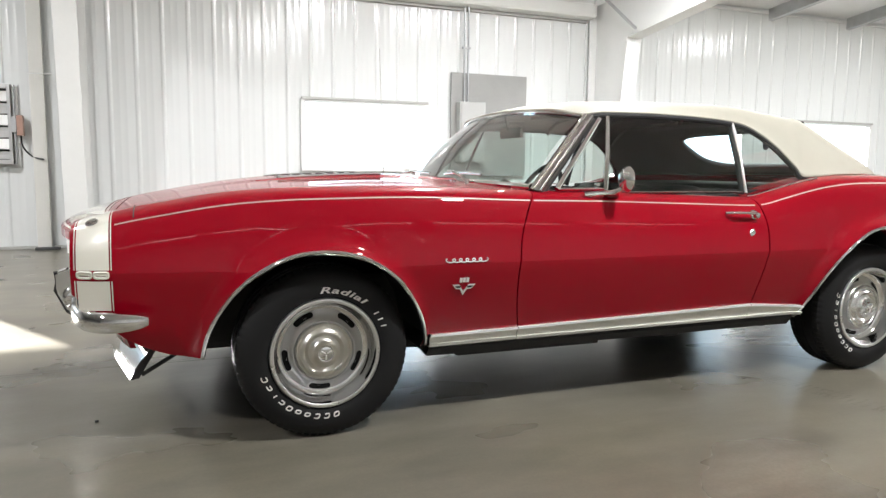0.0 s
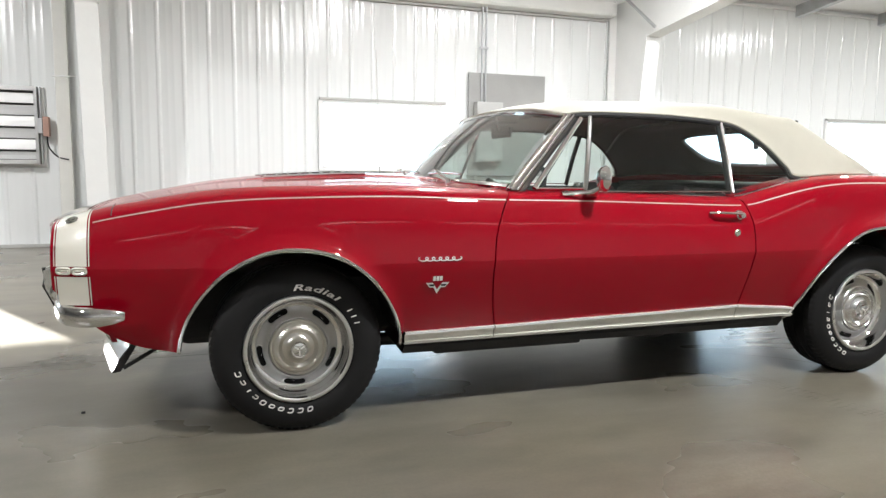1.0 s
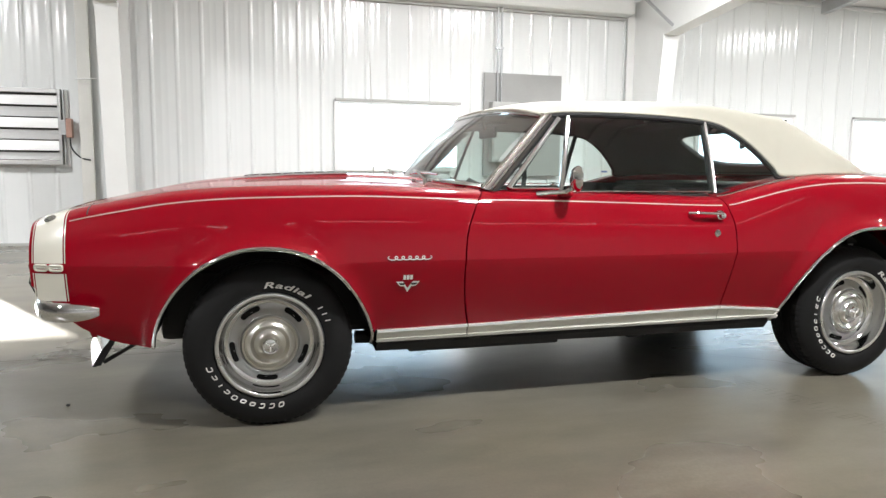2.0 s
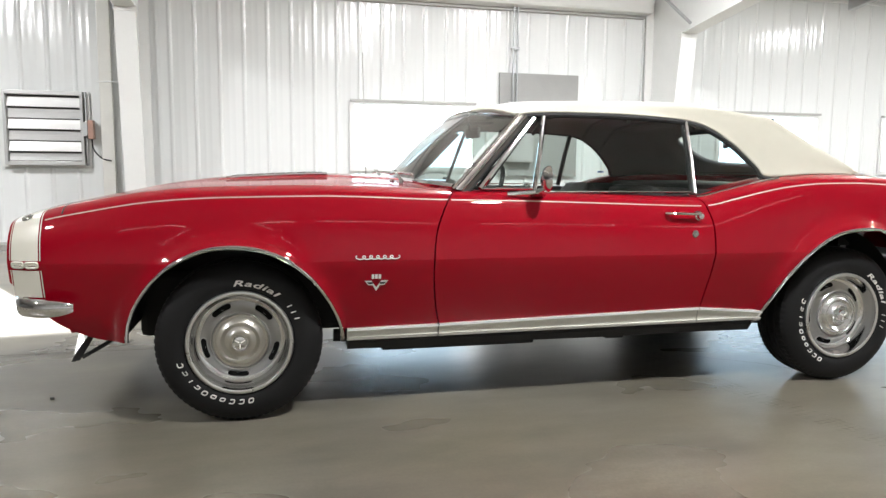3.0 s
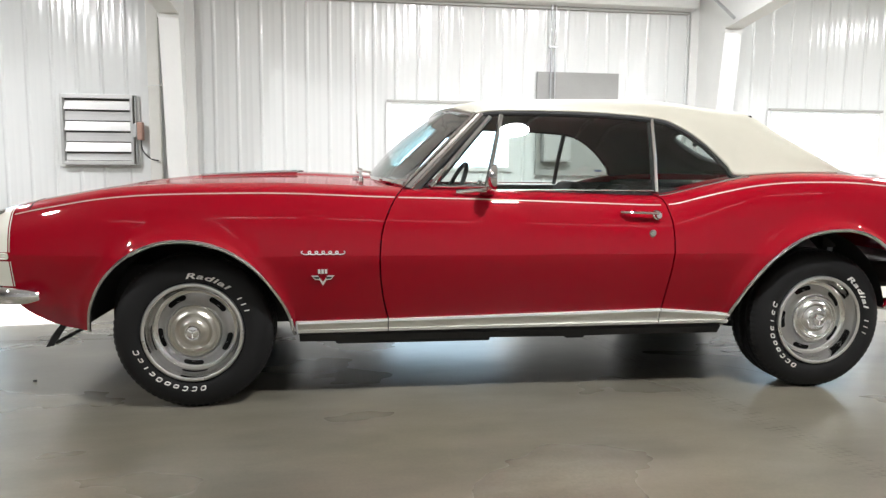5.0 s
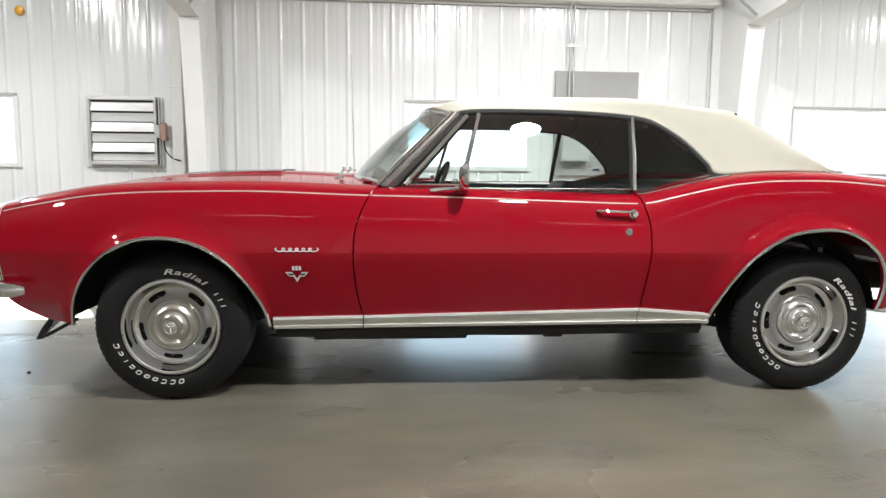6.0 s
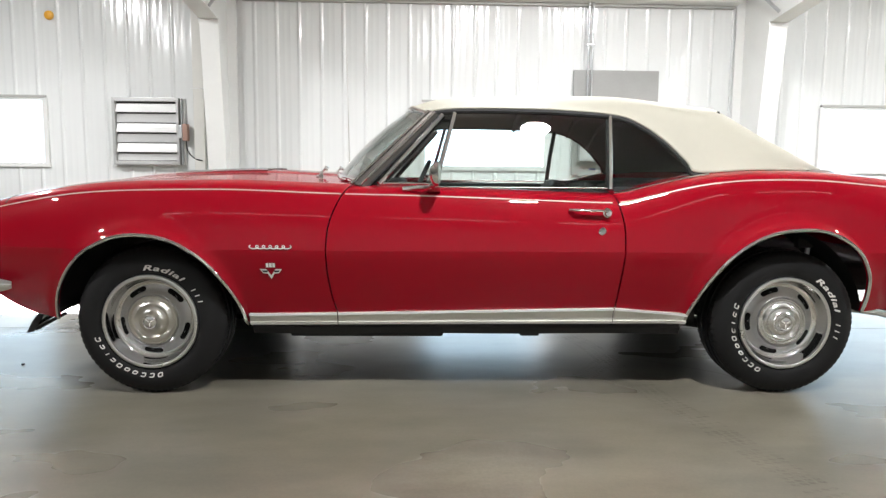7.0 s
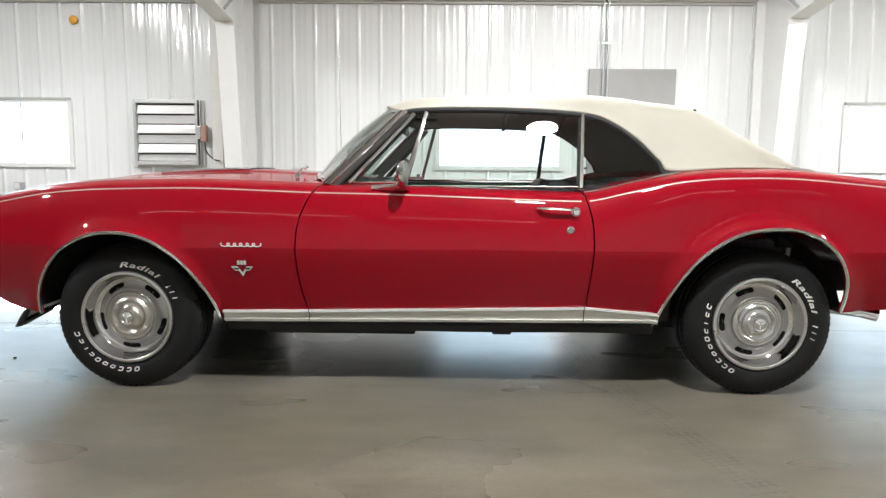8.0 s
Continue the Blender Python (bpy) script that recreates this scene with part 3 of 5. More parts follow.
part("cover", box(-0.05, 0.02, -0.075, -0.061, -0.04, 0.04, 0.004), STEEL_WHITE, outlet, smooth=False)
pole = part("corner_trim", box(6.175, 6.2, WALL_Y - 0.02, WALL_Y + 0.01, 0.02, 3.25, 0.003), WALL_WHITE, smooth=False)
tagged(pole, "white vertical trim beside the steel column", "trim", kind="structure")


LAMP_GLOW = glow("lamp_diffuser", (1.0, 0.985, 0.965), 5.0)
STRIP_GLOW = glow("strip_diffuser", (1.0, 0.985, 0.965), 0.6)


def high_bay(x, y, watts):
    """A round bell-shaped lamp on a hook under the roof; also used for added fill."""
    z = ceil_z(y) - 0.34
    e = empty("high_bay_lamp", pose(x, y, z), "round white high-bay lamp hung out of view under the roof", "lamp", "", "ceiling lamps")
    bm = lathe([(0.155, 0.0), (0.17, 0.0), (0.17, 0.02), (0.15, 0.06), (0.11, 0.1), (0.09, 0.13), (0.09, 0.2), (0.03, 0.22), (0, 0.22)], 32)
    part("bell", bm, STEEL_WHITE, e).matrix_local = pose(0, 0, 0, 90)
    part("diffuser", lathe([(0, 0.004), (0.153, 0.004), (0.153, 0.014), (0, 0.014)], 32), LAMP_GLOW, e).matrix_local = pose(0, 0, 0, 90)
    part("hook", tube([(0, 0, 0.2), (0, 0, 0.36)], 0.008, 6), STEEL_GREY, e)
    lamp = new("lamp_light", bpy.data.lights.new("lamp_light", "AREA"))
    lamp.data.shape, lamp.data.size, lamp.data.energy = "DISK", 0.3, watts
    lamp.data.color = (0.98, 0.985, 1.0)
    lamp.matrix_world = pose(x, y, z - 0.01)
    return e


for k in range(-1, 2):
    high_bay(2.86 + 7.2 * k, 0.2, LAMP_WATTS)
# unseen row of lamps added to brighten the north wall
for lx, share in ((-3.4, 1.0), (2.7, 0.9), (4.8, 0.8), (8.1, 0.75), (11.6, 0.85)):
    high_bay(lx, 6.1, WALL_FILL_WATTS * share)


def strip_light(x, y, watts):
    """A long slim batten lamp under the roof by the wall behind."""
    z = ceil_z(y) - 0.16
    e = empty("strip_light", pose(x, y, z), "long slim white batten lamp under the roof", "lamp", "", "strip lights")
    part("housing", box(-1.23, 1.23, -0.055, 0.055, 0.02, 0.09, 0.01), STEEL_WHITE, e, smooth=False)
    part("diffuser", box(-1.2, 1.2, -0.02, 0.02, 0.0, 0.019, 0.006), STRIP_GLOW, e, smooth=False)
    for dx in (-1.0, 1.0):
        part("hanger", tube([(dx, 0, 0.085), (dx, 0, 0.17)], 0.006, 6), STEEL_GREY, e)
    lamp = new("strip_lamp", bpy.data.lights.new("strip_lamp", "AREA"))
    lamp.data.shape, lamp.data.size, lamp.data.size_y, lamp.data.energy = "RECTANGLE", 2.4, 0.035, watts
    lamp.data.color = (0.98, 0.985, 1.0)
    lamp.matrix_world = pose(x, y, z - 0.012)
    return e


for k in range(-2, 3):
    strip_light(2.1 + 3.0 * k, -5.2, STRIP_WATTS)

# ---- the car: local x runs from nose to tail, y from the near side (-) to the far side (+), 0 at the front axle ----
car = empty("car", pose(0.575, 3.386, 0, 0, 0, -0.6), "red two-door convertible car with cream soft top closed", "car")

SECTION = [(0.24, 0.69), (0.28, 0.755), (0.31, 0.809), (0.36, 0.835), (0.45, 0.8675), (0.55, 0.9005), (0.60, 0.9145), (0.6385, 0.9252), (0.6415, 0.9252), (0.69, 0.9205), (0.73, 0.916), (0.77, 0.909),
           (0.80, 0.901), (0.83, 0.890), (0.855, 0.879), (0.87, 0.871), (0.885, 0.857), (0.897, 0.833), (0.904, 0.805), (0.909, 0.77), (0.912, 0.735), (0.914, 0.70)]
PINZ = [(-0.90, 0.72), (-0.82, 0.757), (-0.68, 0.799), (-0.52, 0.832), (-0.34, 0.863), (-0.15, 0.880), (0.05, 0.887), (0.3, 0.891), (0.45, 0.889), (0.8, 0.877), (1.18, 0.870), (1.67, 0.855), (1.95, 0.847),
        (2.04, 0.851), (2.147, 0.876), (2.27, 0.905), (2.385, 0.928), (2.5, 0.942), (2.62, 0.949), (2.86, 0.949), (3.1, 0.931), (3.3, 0.912), (3.75, 0.86)]
PLAN = [(-0.90, 0.70), (-0.86, 0.765), (-0.82, 0.815), (-0.76, 0.853), (-0.70, 0.874), (-0.52, 0.913), (-0.35, 0.943), (0.0, 0.982), (0.3, 0.998), (0.6, 1.0), (2.6, 1.0), (3.0, 0.99), (3.3, 0.965), (3.6, 0.925), (3.7, 0.895), (3.76, 0.84)]
GAP_F = [(0.30, 0.822), (0.325, 0.815), (0.443, 0.785), (0.59, 0.768), (0.735, 0.776), (0.82, 0.805), (0.884, 0.84), (0.92, 0.875)]
GAP_R = [(0.30, 2.013), (0.336, 2.016), (0.454, 2.025), (0.6, 2.035), (0.745, 2.032), (0.84, 2.012), (0.911, 1.99), (0.93, 1.985)]
ARCH_F = [(-0.417, 0.32), (-0.402, 0.40), (-0.368, 0.48), (-0.313, 0.56), (-0.235, 0.632), (-0.13, 0.684), (-0.03, 0.701), (0.08, 0.692), (0.18, 0.655), (0.265, 0.592), (0.33, 0.51), (0.375, 0.43), (0.40, 0.36), (0.41, 0.29)]
ARCH_R = [(2.325, 0.30), (2.345, 0.39), (2.395, 0.50), (2.475, 0.612), (2.56, 0.678), (2.66, 0.722), (2.77, 0.738), (2.88, 0.733), (2.98, 0.695), (3.055, 0.63), (3.105, 0.54), (3.12, 0.45), (3.115, 0.375)]


def near_arch(x, z):
    """A gentle swelling of the sheet metal round the wheel openings."""
    out = 0.0
    for cx, cz, r in ((-0.02, 0.33, 0.37), (2.75, 0.35, 0.39)):
        d = math.hypot(x - cx, z - cz) - r
        if 0.025 < d < 0.08:
            out += 0.044 * (1 - d / 0.08) ** 2
        elif d <= 0.025:
            out += 0.0208 + 0.0095 * (1 - (max(d, 0.0) / 0.025) ** 2)
    return out


def body(x, zn, s=-1, lift=0.0):
    """A point of the body's side; zn is the height that it would have on the door."""
    zp = curve_table(PINZ, x)
    if zn <= 0.64:
        z = zn
    elif zn <= 0.87:
        z = 0.64 + (zn - 0.64) * (zp - 0.64) / 0.23
    else:
        z = zp + (zn - 0.87)
    off = curve_table(SECTION, zn) * curve_table(PLAN, x)
    hip = 0.022 * max(0.0, min(1.0, (x - 2.0) / 0.45)) * max(0.0, min(1.0, (3.4 - x) / 0.4))
    if zn > 0.7:
        off += hip * min(1.0, (zn - 0.7) / 0.15)
    off += near_arch(x, z) * (1 if zn < 0.8 else max(0, (0.87 - zn) / 0.07))
    return Vector((x, s * (off + lift), z))


def to_zn(x, z):
    """The door height that answers to a true height z at x."""
    return z if z <= 0.64 else 0.64 + (z - 0.64) * 0.23 / (curve_table(PINZ, x) - 0.64)


UPPER = [z for z, _ in SECTION if z > 0.64]


def column_levels(bottom, top=0.914):
    split = max(0.6385, bottom + 0.027)
    low = [bottom + (split - bottom) * k / 7 for k in range(8)]
    high = [split + 0.003 + (z - 0.6415) * (0.867 - split) / 0.2285 if z < 0.87 else z for z in UPPER]
    return low + [z for z in high if z <= top + 1e-6]


def panel(name, columns, s, mat=None, top=0.914, shift_l=None, shift_r=None, label="", parent=None, fold=0.02, lift=0.0):
    """Sheet metal between columns (x, bottom height); the end columns follow the gap curves shift_l, shift_r."""
    n = len(columns)
    rows = []
    for k, (x, bottom) in enumerate(columns):
        row = []
        for zn in column_levels(to_zn(x, bottom), top):
            xx = x
            if shift_l and k < 7:
                xx += (curve_table(shift_l, body(x, zn).z) + 0.003 - columns[0][0]) * (1 - k / 7)
            if shift_r and n - 1 - k < 7:
                xx += (curve_table(shift_r, body(x, zn).z) - 0.003 - columns[-1][0]) * (1 - (n - 1 - k) / 7)
            row.append(body(xx, zn, s, lift))
        rows.append(row)
    bm = grid(rows)
    if fold:
        lip(bm, (0, -s * fold, 0))
    return part(name, bm, mat or RED, parent or car, label)


def spread(a, b, n):
    return [a + (b - a) * k / (n - 1) for k in range(n)]


def lower_front(x):
    return curve_table([(-0.86, 0.59), (-0.80, 0.54), (-0.744, 0.493), (-0.70, 0.433), (-0.649, 0.391), (-0.55, 0.343), (-0.45, 0.32), (-0.43, 0.316)], x)


def arch_columns(arch, n=5):
    return [(p.x, p.z) for p in smooth_path([(x, 0, z) for x, z in arch], n)]


for s in (-1, 1):
    side = "near" if s < 0 else "far"
    cols = [(x, lower_front(x)) for x in spread(-0.827, -0.42, 16)] + arch_columns(ARCH_F) + [(x, 0.355) for x in spread(0.418, 0.80, 14)]
    panel("front_fender", cols, s, shift_r=GAP_F)
    panel("car_door", [(x, 0.358 + 0.012 * k / 19) for k, x in enumerate(spread(0.80, 2.02, 20))], s, shift_l=GAP_F, shift_r=GAP_R, top=0.909)
    cols = [(x, 0.375 - 0.012 * k / 9) for k, x in enumerate(spread(2.02, 2.318, 10))] + arch_columns(ARCH_R) + [(x, 0.372 + 0.03 * (x - 3.12)) for x in spread(3.127, 3.74, 16)]
    panel("quarter_panel", cols, s, shift_l=GAP_R)
    # bright wheel-opening mouldings
    for arch in (ARCH_F, ARCH_R):
        path = []
        for (x, z) in arch_columns(arch, 7):
            path.append(body(x, to_zn(x, z), s, 0.004))
        part("arch_moulding", tube(path, 0.008, 10, flat=1.0, up=(0, 1, 0)), CHROME, car)
    # pinstripe along the shoulder
    for a, b, n in ((-0.685, 0.83, 50), (0.845, 1.985, 30), (2.02, 3.6, 60)):
        rows = [[body(x, zn, s, 0.0016) for zn in (0.8675, 0.870, 0.8725)] for x in spread(a, b, n)]
        part("pinstripe", grid(rows), PIN, car)
    # rocker trim: ribbed bright moulding in three lengths
    for a, b, za, zb in ((0.425, 0.803, 0.352, 0.358), (0.808, 2.013, 0.358, 0.383), (2.018, 2.335, 0.383, 0.357)):
        rows = []
        for x in spread(a, b, 14):
            t = (x - a) / (b - a)
            zt = za + (zb - za) * t
            zl = 0.298 + 0.012 * (x - 0.4) / 1.9
            sec = [(zl, -0.008), (zl + 0.001, 0.016), (zl + 0.015, 0.018), (zl + 0.018, 0.010), (zt - 0.012, 0.004), (zt - 0.009, 0.013), (zt, 0.012), (zt + 0.002, 0.0)]
            rows.append([body(x, max(z, 0.305), s, d) * 1 for z, d in sec])
            for p, (z, d) in zip(rows[-1], sec):
                p.z = z
        bm = grid(rows)
        lip(bm, (0, -s * 0.006, 0))
        rt = part("rocker_moulding", bm, TRIM_GREY, car, angle=20)
        for nm, k0, k1 in (("bright_edge", 1, 2), ("bright_edge", 5, 6)):
            part(nm, grid([[r[k] + Vector((0, s * 0.0012, 0)) for k in (k0, k1)] for r in rows]), EDGE_SHEEN, rt, "near-white edge painted as the polished metal's sheen")
    # black sill under the moulding
    rows = [[body(x, 0.30, s, -0.004), Vector((x, s * 0.80, 0.285)), Vector((x, s * 0.775, 0.252 + 0.0015 * math.sin(x * 7))), Vector((x, s * 0.68, 0.262)), Vector((x, s * 0.45, 0.275))] for x in spread(0.43, 2.33, 30)]
    part("sill", grid(rows), UNDER, car)
    # wheel housings
    for cx, r in ((-0.002, 0.41), (2.728, 0.425)):
        rows = [[Vector((cx + r * math.cos(a), s * y, 0.315 + r * math.sin(a))) for y in (0.45, 0.6, 0.72, 0.80)] for a in spread(0.1, math.pi - 0.1, 33)]
        bm = grid(rows)
        part("wheel_housing", bm, UNDER, car)

# underbody and inner structure
for s in (-1, 1):
    part("frame_rail", box(0.58, 1.27, s * 0.70 - 0.03, s * 0.70 + 0.03, 0.225, 0.30, 0.012), UNDER, car)
    part("rail_bracket", box(1.62, 1.71, s * 0.70 - 0.03, s * 0.70 + 0.03, 0.228, 0.30, 0.01), UNDER, car)
part("underbody", box(-0.42, 3.05, -0.5, 0.5, 0.275, 0.56, 0.03), UNDER, car, smooth=False)
part("trunk_floor", box(3.05, 3.68, -0.6, 0.6, 0.42, 0.56, 0.03), UNDER, car, smooth=False)
part("firewall", box(0.62, 0.70, -0.72, 0.72, 0.3, 0.88, 0.01), UNDER, car, smooth=False)
part("cabin_floor", box(0.7, 2.35, -0.76, 0.76, 0.3, 0.34, 0.01), UNDER, car, smooth=False)
part("bulkhead", box(2.36, 2.42, -0.74, 0.74, 0.3, 0.93, 0.01), UNDER, car, smooth=False)
part("parcel_shelf", box(2.38, 2.98, -0.72, 0.72, 0.88, 0.935, 0.02), BLACK_VINYL, car, smooth=False)
part("front_cross", box(-0.62, -0.5, -0.66, 0.66, 0.36, 0.72, 0.02), UNDER, car, smooth=False)
part("exhaust_pipe", tube([(0.4, -0.42, 0.23), (1.25, -0.42, 0.2), (2.3, -0.4, 0.25)], 0.03, 12), UNDER, car)


# hood, cowl, header, deck
def top_edge(x):
    return body(x, 0.914)


def crown(x):
    return curve_table([(-0.85, 0.004), (-0.7, 0.005), (-0.4, 0.009), (0.0, 0.018), (0.4, 0.026), (0.75, 0.024), (0.9, 0.02)], x)


def hood_point(x, v, lift=0.0):
    """v from -1 (near) to 1 (far)."""
    e = top_edge(x)
    w = -e.y
    c = crown(x) * (1 - v * v)
    bulge = 0.012 * max(0.0, min(1.0, (x + 0.5) / 0.5)) / (1 + math.exp((abs(v) - 0.42) * 40))
    return Vector((x, w * v, e.z + c + bulge + lift))


VS = [-1 + 2 * k / 40 for k in range(41)]
bm = grid([[hood_point(x + 0.03 * (1 - v * v) * (1 if x > 0.7 else 0), v * 0.995) for v in VS] for x in spread(-0.685, 0.80, 44)])
lip(bm, (0, 0, -0.02))
hood = part("hood", bm, RED, car)
bm = grid([[hood_point(x, v) - Vector((0, 0, 0.006)) for v in VS] for x in spread(0.84, 0.99, 8)])
lip(bm, (0, 0, -0.02))
part("cowl", bm, RED, car)


def nose_front(v):
    """How far the nose reaches, across its width."""
    return -0.845 - 0.075 * (1 - abs(v) ** 2.4)


def header_point(t, v, lift=0.0):
    """t 0 at the hood's edge to 1 at the front lip."""
    xa, xb = -0.692, nose_front(v)
    x = xa + (xb - xa) * t
    e0 = top_edge(xa)
    w = -(body(max(x, -0.835), 0.914).y)
    z0 = e0.z + crown(xa) * (1 - v * v)
    z = z0 - 0.052 * t - 0.028 * t**4
    return Vector((x, w * v, z + lift))


bm = grid([[header_point(t, v) for v in VS] for t in spread(0, 1, 12)])
lip(bm, (0, 0, -0.03))
part("header_panel", bm, RED, car)
rows = [[header_point(t, v, 0.002) for v in VS] for t in spread(0.22, 0.86, 9)]
part("nose_band", grid(rows), CREAM, car, "cream band across the nose")
for t0 in (0.14, 0.92):
    part("nose_line", grid([[header_point(t, v, 0.002) for v in VS] for t in (t0, t0 + 0.035)]), CREAM, car)
for s in (-1, 1):
    for a, b in ((0.655, 0.914), (0.508, 0.612)):
        zs = sorted({a + (b - a) * k / 14 for k in range(15)} | {z for z, _ in SECTION if a < z < b})
        part("nose_band", grid([[body(x, zn, s, 0.004) for zn in zs] for x in spread(-0.806, -0.703, 10)]), CREAM, car, "cream band down the fender")
        for x0 in (-0.8145, -0.6985):
            part("nose_line", grid([[body(x, zn, s, 0.002) for zn in zs] for x in (x0, x0 + 0.0035)]), CREAM, car)
    # small bright nose emblem
    if s < 0:
        ep = [body(-0.757 + 0.017 * math.cos(a), 0.896 + 0.007 * math.sin(a), s, 0.007) for a in [2 * math.pi * k / 16 for k in range(16)]]
        em = part("nose_emblem", tube(ep, 0.0045, 6, close=True), CHROME, car, "small bright nose emblem")
        part("emblem_bar", tube([body(-0.771, 0.896, s, 0.007), body(-0.743, 0.896, s, 0.007)], 0.006, 6), CHROME, em)
        part("emblem_bar", tube([body(-0.757, 0.890, s, 0.007), body(-0.757, 0.902, s, 0.007)], 0.006, 6), CHROME, em)
    # two plain cream marks in the band's gap
    for k in range(2):
        xa = -0.806 + k * 0.053
        ring = [body(xa + 0.0245 + 0.0215 * (abs(math.cos(a)) ** 0.5) * (1 if math.cos(a) > 0 else -1), 0.6335 + 0.0105 * (abs(math.sin(a)) ** 0.5) * (1 if math.sin(a) > 0 else -1), s, 0.001) for a in [2 * math.pi * (i + 0.5) / 20 for i in range(20)]]
        mk = part("band_mark", tube(ring, 0.0052, 6, close=True, up=(0, 1, 0)), CREAM, car)
        part("mark_bar", tube([body(xa + 0.008 + 0.033 * i / 3, 0.6335, s, 0.001) for i in range(4)], 0.004, 6), CREAM, mk)

for s in (-1, 1):
    part("hood_seam", tube([body(-0.625, 0.88 + 0.034 * k / 6, s, 0.0005) for k in range(7)], 0.0022, 6), RUBBER, car)

# nose front: dark grille with lamps, valance
NV = spread(-1, 1, 33)
bm = grid([[Vector((nose_front(v) + 0.05 + 0.0 * z, 0.70 * v, z)) for v in NV] for z in spread(0.50, 0.785, 6)])
part("grille", bm, UNDER, car, "black recessed grille")
for z in (0.54, 0.58, 0.62, 0.66, 0.70, 0.74):
    part("grille_bar", tube([(nose_front(v) + 0.038, 0.69 * v, z) for v in NV], 0.004, 6), RUBBER, car)
for s in (-1, 1):
    lampm = part("headlamp", lathe([(0, -0.03), (0.05, -0.024), (0.085, 0.0), (0.085, 0.03), (0, 0.03)], 32), LENS_CLEAR, car)
    lampm.matrix_local = pose(-0.80, s * 0.56, 0.66, 0, 0, -90)
    ring = part("headlamp_ring", lathe([(0.086, -0.02), (0.1, -0.012), (0.104, 0.01), (0.09, 0.02)], 32), CHROME, lampm)
    rows = [[Vector((-0.80 - 0.02 * math.sin(k / 8 * math.pi), s * (0.70 + 0.0 * k), z)) + Vector((0.02 * j, s * 0.018 * j, 0)) for j in range(2)] for k, z in enumerate(spread(0.52, 0.762, 9))]
    part("nose_edge", grid(rows), RED, car)
bm = grid([[Vector((nose_front(v) + 0.11 + 0.35 * (0.49 - z) + 0.02 * abs(v), 0.60 * v, z)) for v in NV] for z in spread(0.33, 0.50, 7)])
lip(bm, (0.02, 0, 0))
part("valance", bm, RED, car)
# chin spoiler with its braces
YV = spread(-0.595, 0.595, 25)
SP_X = lambda y: -0.62 - 0.2 * (0.595 - abs(y)) + 0.05 * max(0.0, 0.2 - abs(y)) * 2
bm = grid([[Vector((SP_X(y) + 0.045 - 0.09 * t - 0.012 * math.sin(t * math.pi), y, 0.335 - 0.126 * t)) for y in YV] for t in spread(0, 1, 8)])
lip(bm, (0.014, 0, 0))
part("chin_spoiler", bm, GLOSS_BLACK, car, "glossy black chin spoiler")
for s in (-1, 1):
    bm = bmesh.new()
    q = [(-0.592, 0.325), (-0.572, 0.318), (-0.634, 0.214), (-0.667, 0.21)]
    a = [bm.verts.new((x, s * 0.585, z)) for x, z in q]
    b = [bm.verts.new((x, s * 0.597, z)) for x, z in q]
    bm.faces.new(a), bm.faces.new(b)
    for k in range(4):
        bm.faces.new((a[k], a[(k + 1) % 4], b[(k + 1) % 4], b[k]))
    part("spoiler_bracket", bm, UNDER, car, smooth=False)
    part("spoiler_brace", tube([(-0.625, s * 0.59, 0.225), (-0.49, s * 0.575, 0.30)], 0.008, 6), UNDER, car)

# front bumper and guards
BUMP = [(-0.59, -0.822), (-0.63, -0.832), (-0.70, -0.825), (-0.76, -0.79), (-0.803, -0.71), (-0.834, -0.57), (-0.862, -0.30), (-0.872, 0.0)]
path = smooth_path([(x, y, 0.474) for x, y in BUMP] + [(x, -y, 0.474) for x, y in BUMP[-2::-1]], 6)
n = len(path)
run = [0.0]
for p, q in zip(path, path[1:]):
    run.append(run[-1] + (q - p).length)
taper = [min(1.0, 0.12 + min(r, run[-1] - r) / 0.17) for r in run]
scale = [math.sqrt(1 - (1 - u) ** 2) if u < 1 else 1.0 for u in taper]
part("front_bumper", tube(path, 0.036, 16, scale=scale, flat=0.55), CHROME, car)
for s in (-1, 1):
    prof = [(x + 0.062, z - 0.008) for x, z in ((-0.982, 0.60), (-0.94, 0.615), (-0.905, 0.60), (-0.875, 0.5), (-0.862, 0.43), (-0.885, 0.41), (-0.945, 0.45), (-0.982, 0.53))]
    bm = bmesh.new()
    rows = [[bm.verts.new((px, s * 0.36 + dy, pz)) for px, pz in prof] for dy in (-0.036, 0.036)]
    bm.faces.new(rows[0]), bm.faces.new(rows[1])
    for k in range(len(prof)):
        bm.faces.new((rows[0][k], rows[0][(k + 1) % len(prof)], rows[1][(k + 1) % len(prof)], rows[1][k]))
    bmesh.ops.bevel(bm, geom=list(bm.edges), offset=0.008, segments=2, affect="EDGES")
    g = part("bumper_guard", bm, CHROME, car)
    part("guard_cushion", tube([(-0.921, s * 0.36, 0.592), (-0.923, s * 0.36, 0.522), (-0.886, s * 0.36, 0.44), (-0.826, s * 0.36, 0.40)], 0.01, 8, flat=2.0), RUBBER, g)
    part("bumper_bracket", tube([(-0.86, s * 0.36, 0.475), (-0.72, s * 0.36, 0.465)], 0.022, 8), CHROME, car)
    part("guard_boss", lathe([(0.042, 0.03), (0.044, 0.0), (0.036, -0.01), (0.03, -0.03), (0.036, -0.042), (0.026, -0.055), (0, -0.058)], 28), CHROME, g).matrix_local = pose(-0.855, s * 0.40, 0.50, 0, 0, 0 if s < 0 else 180)

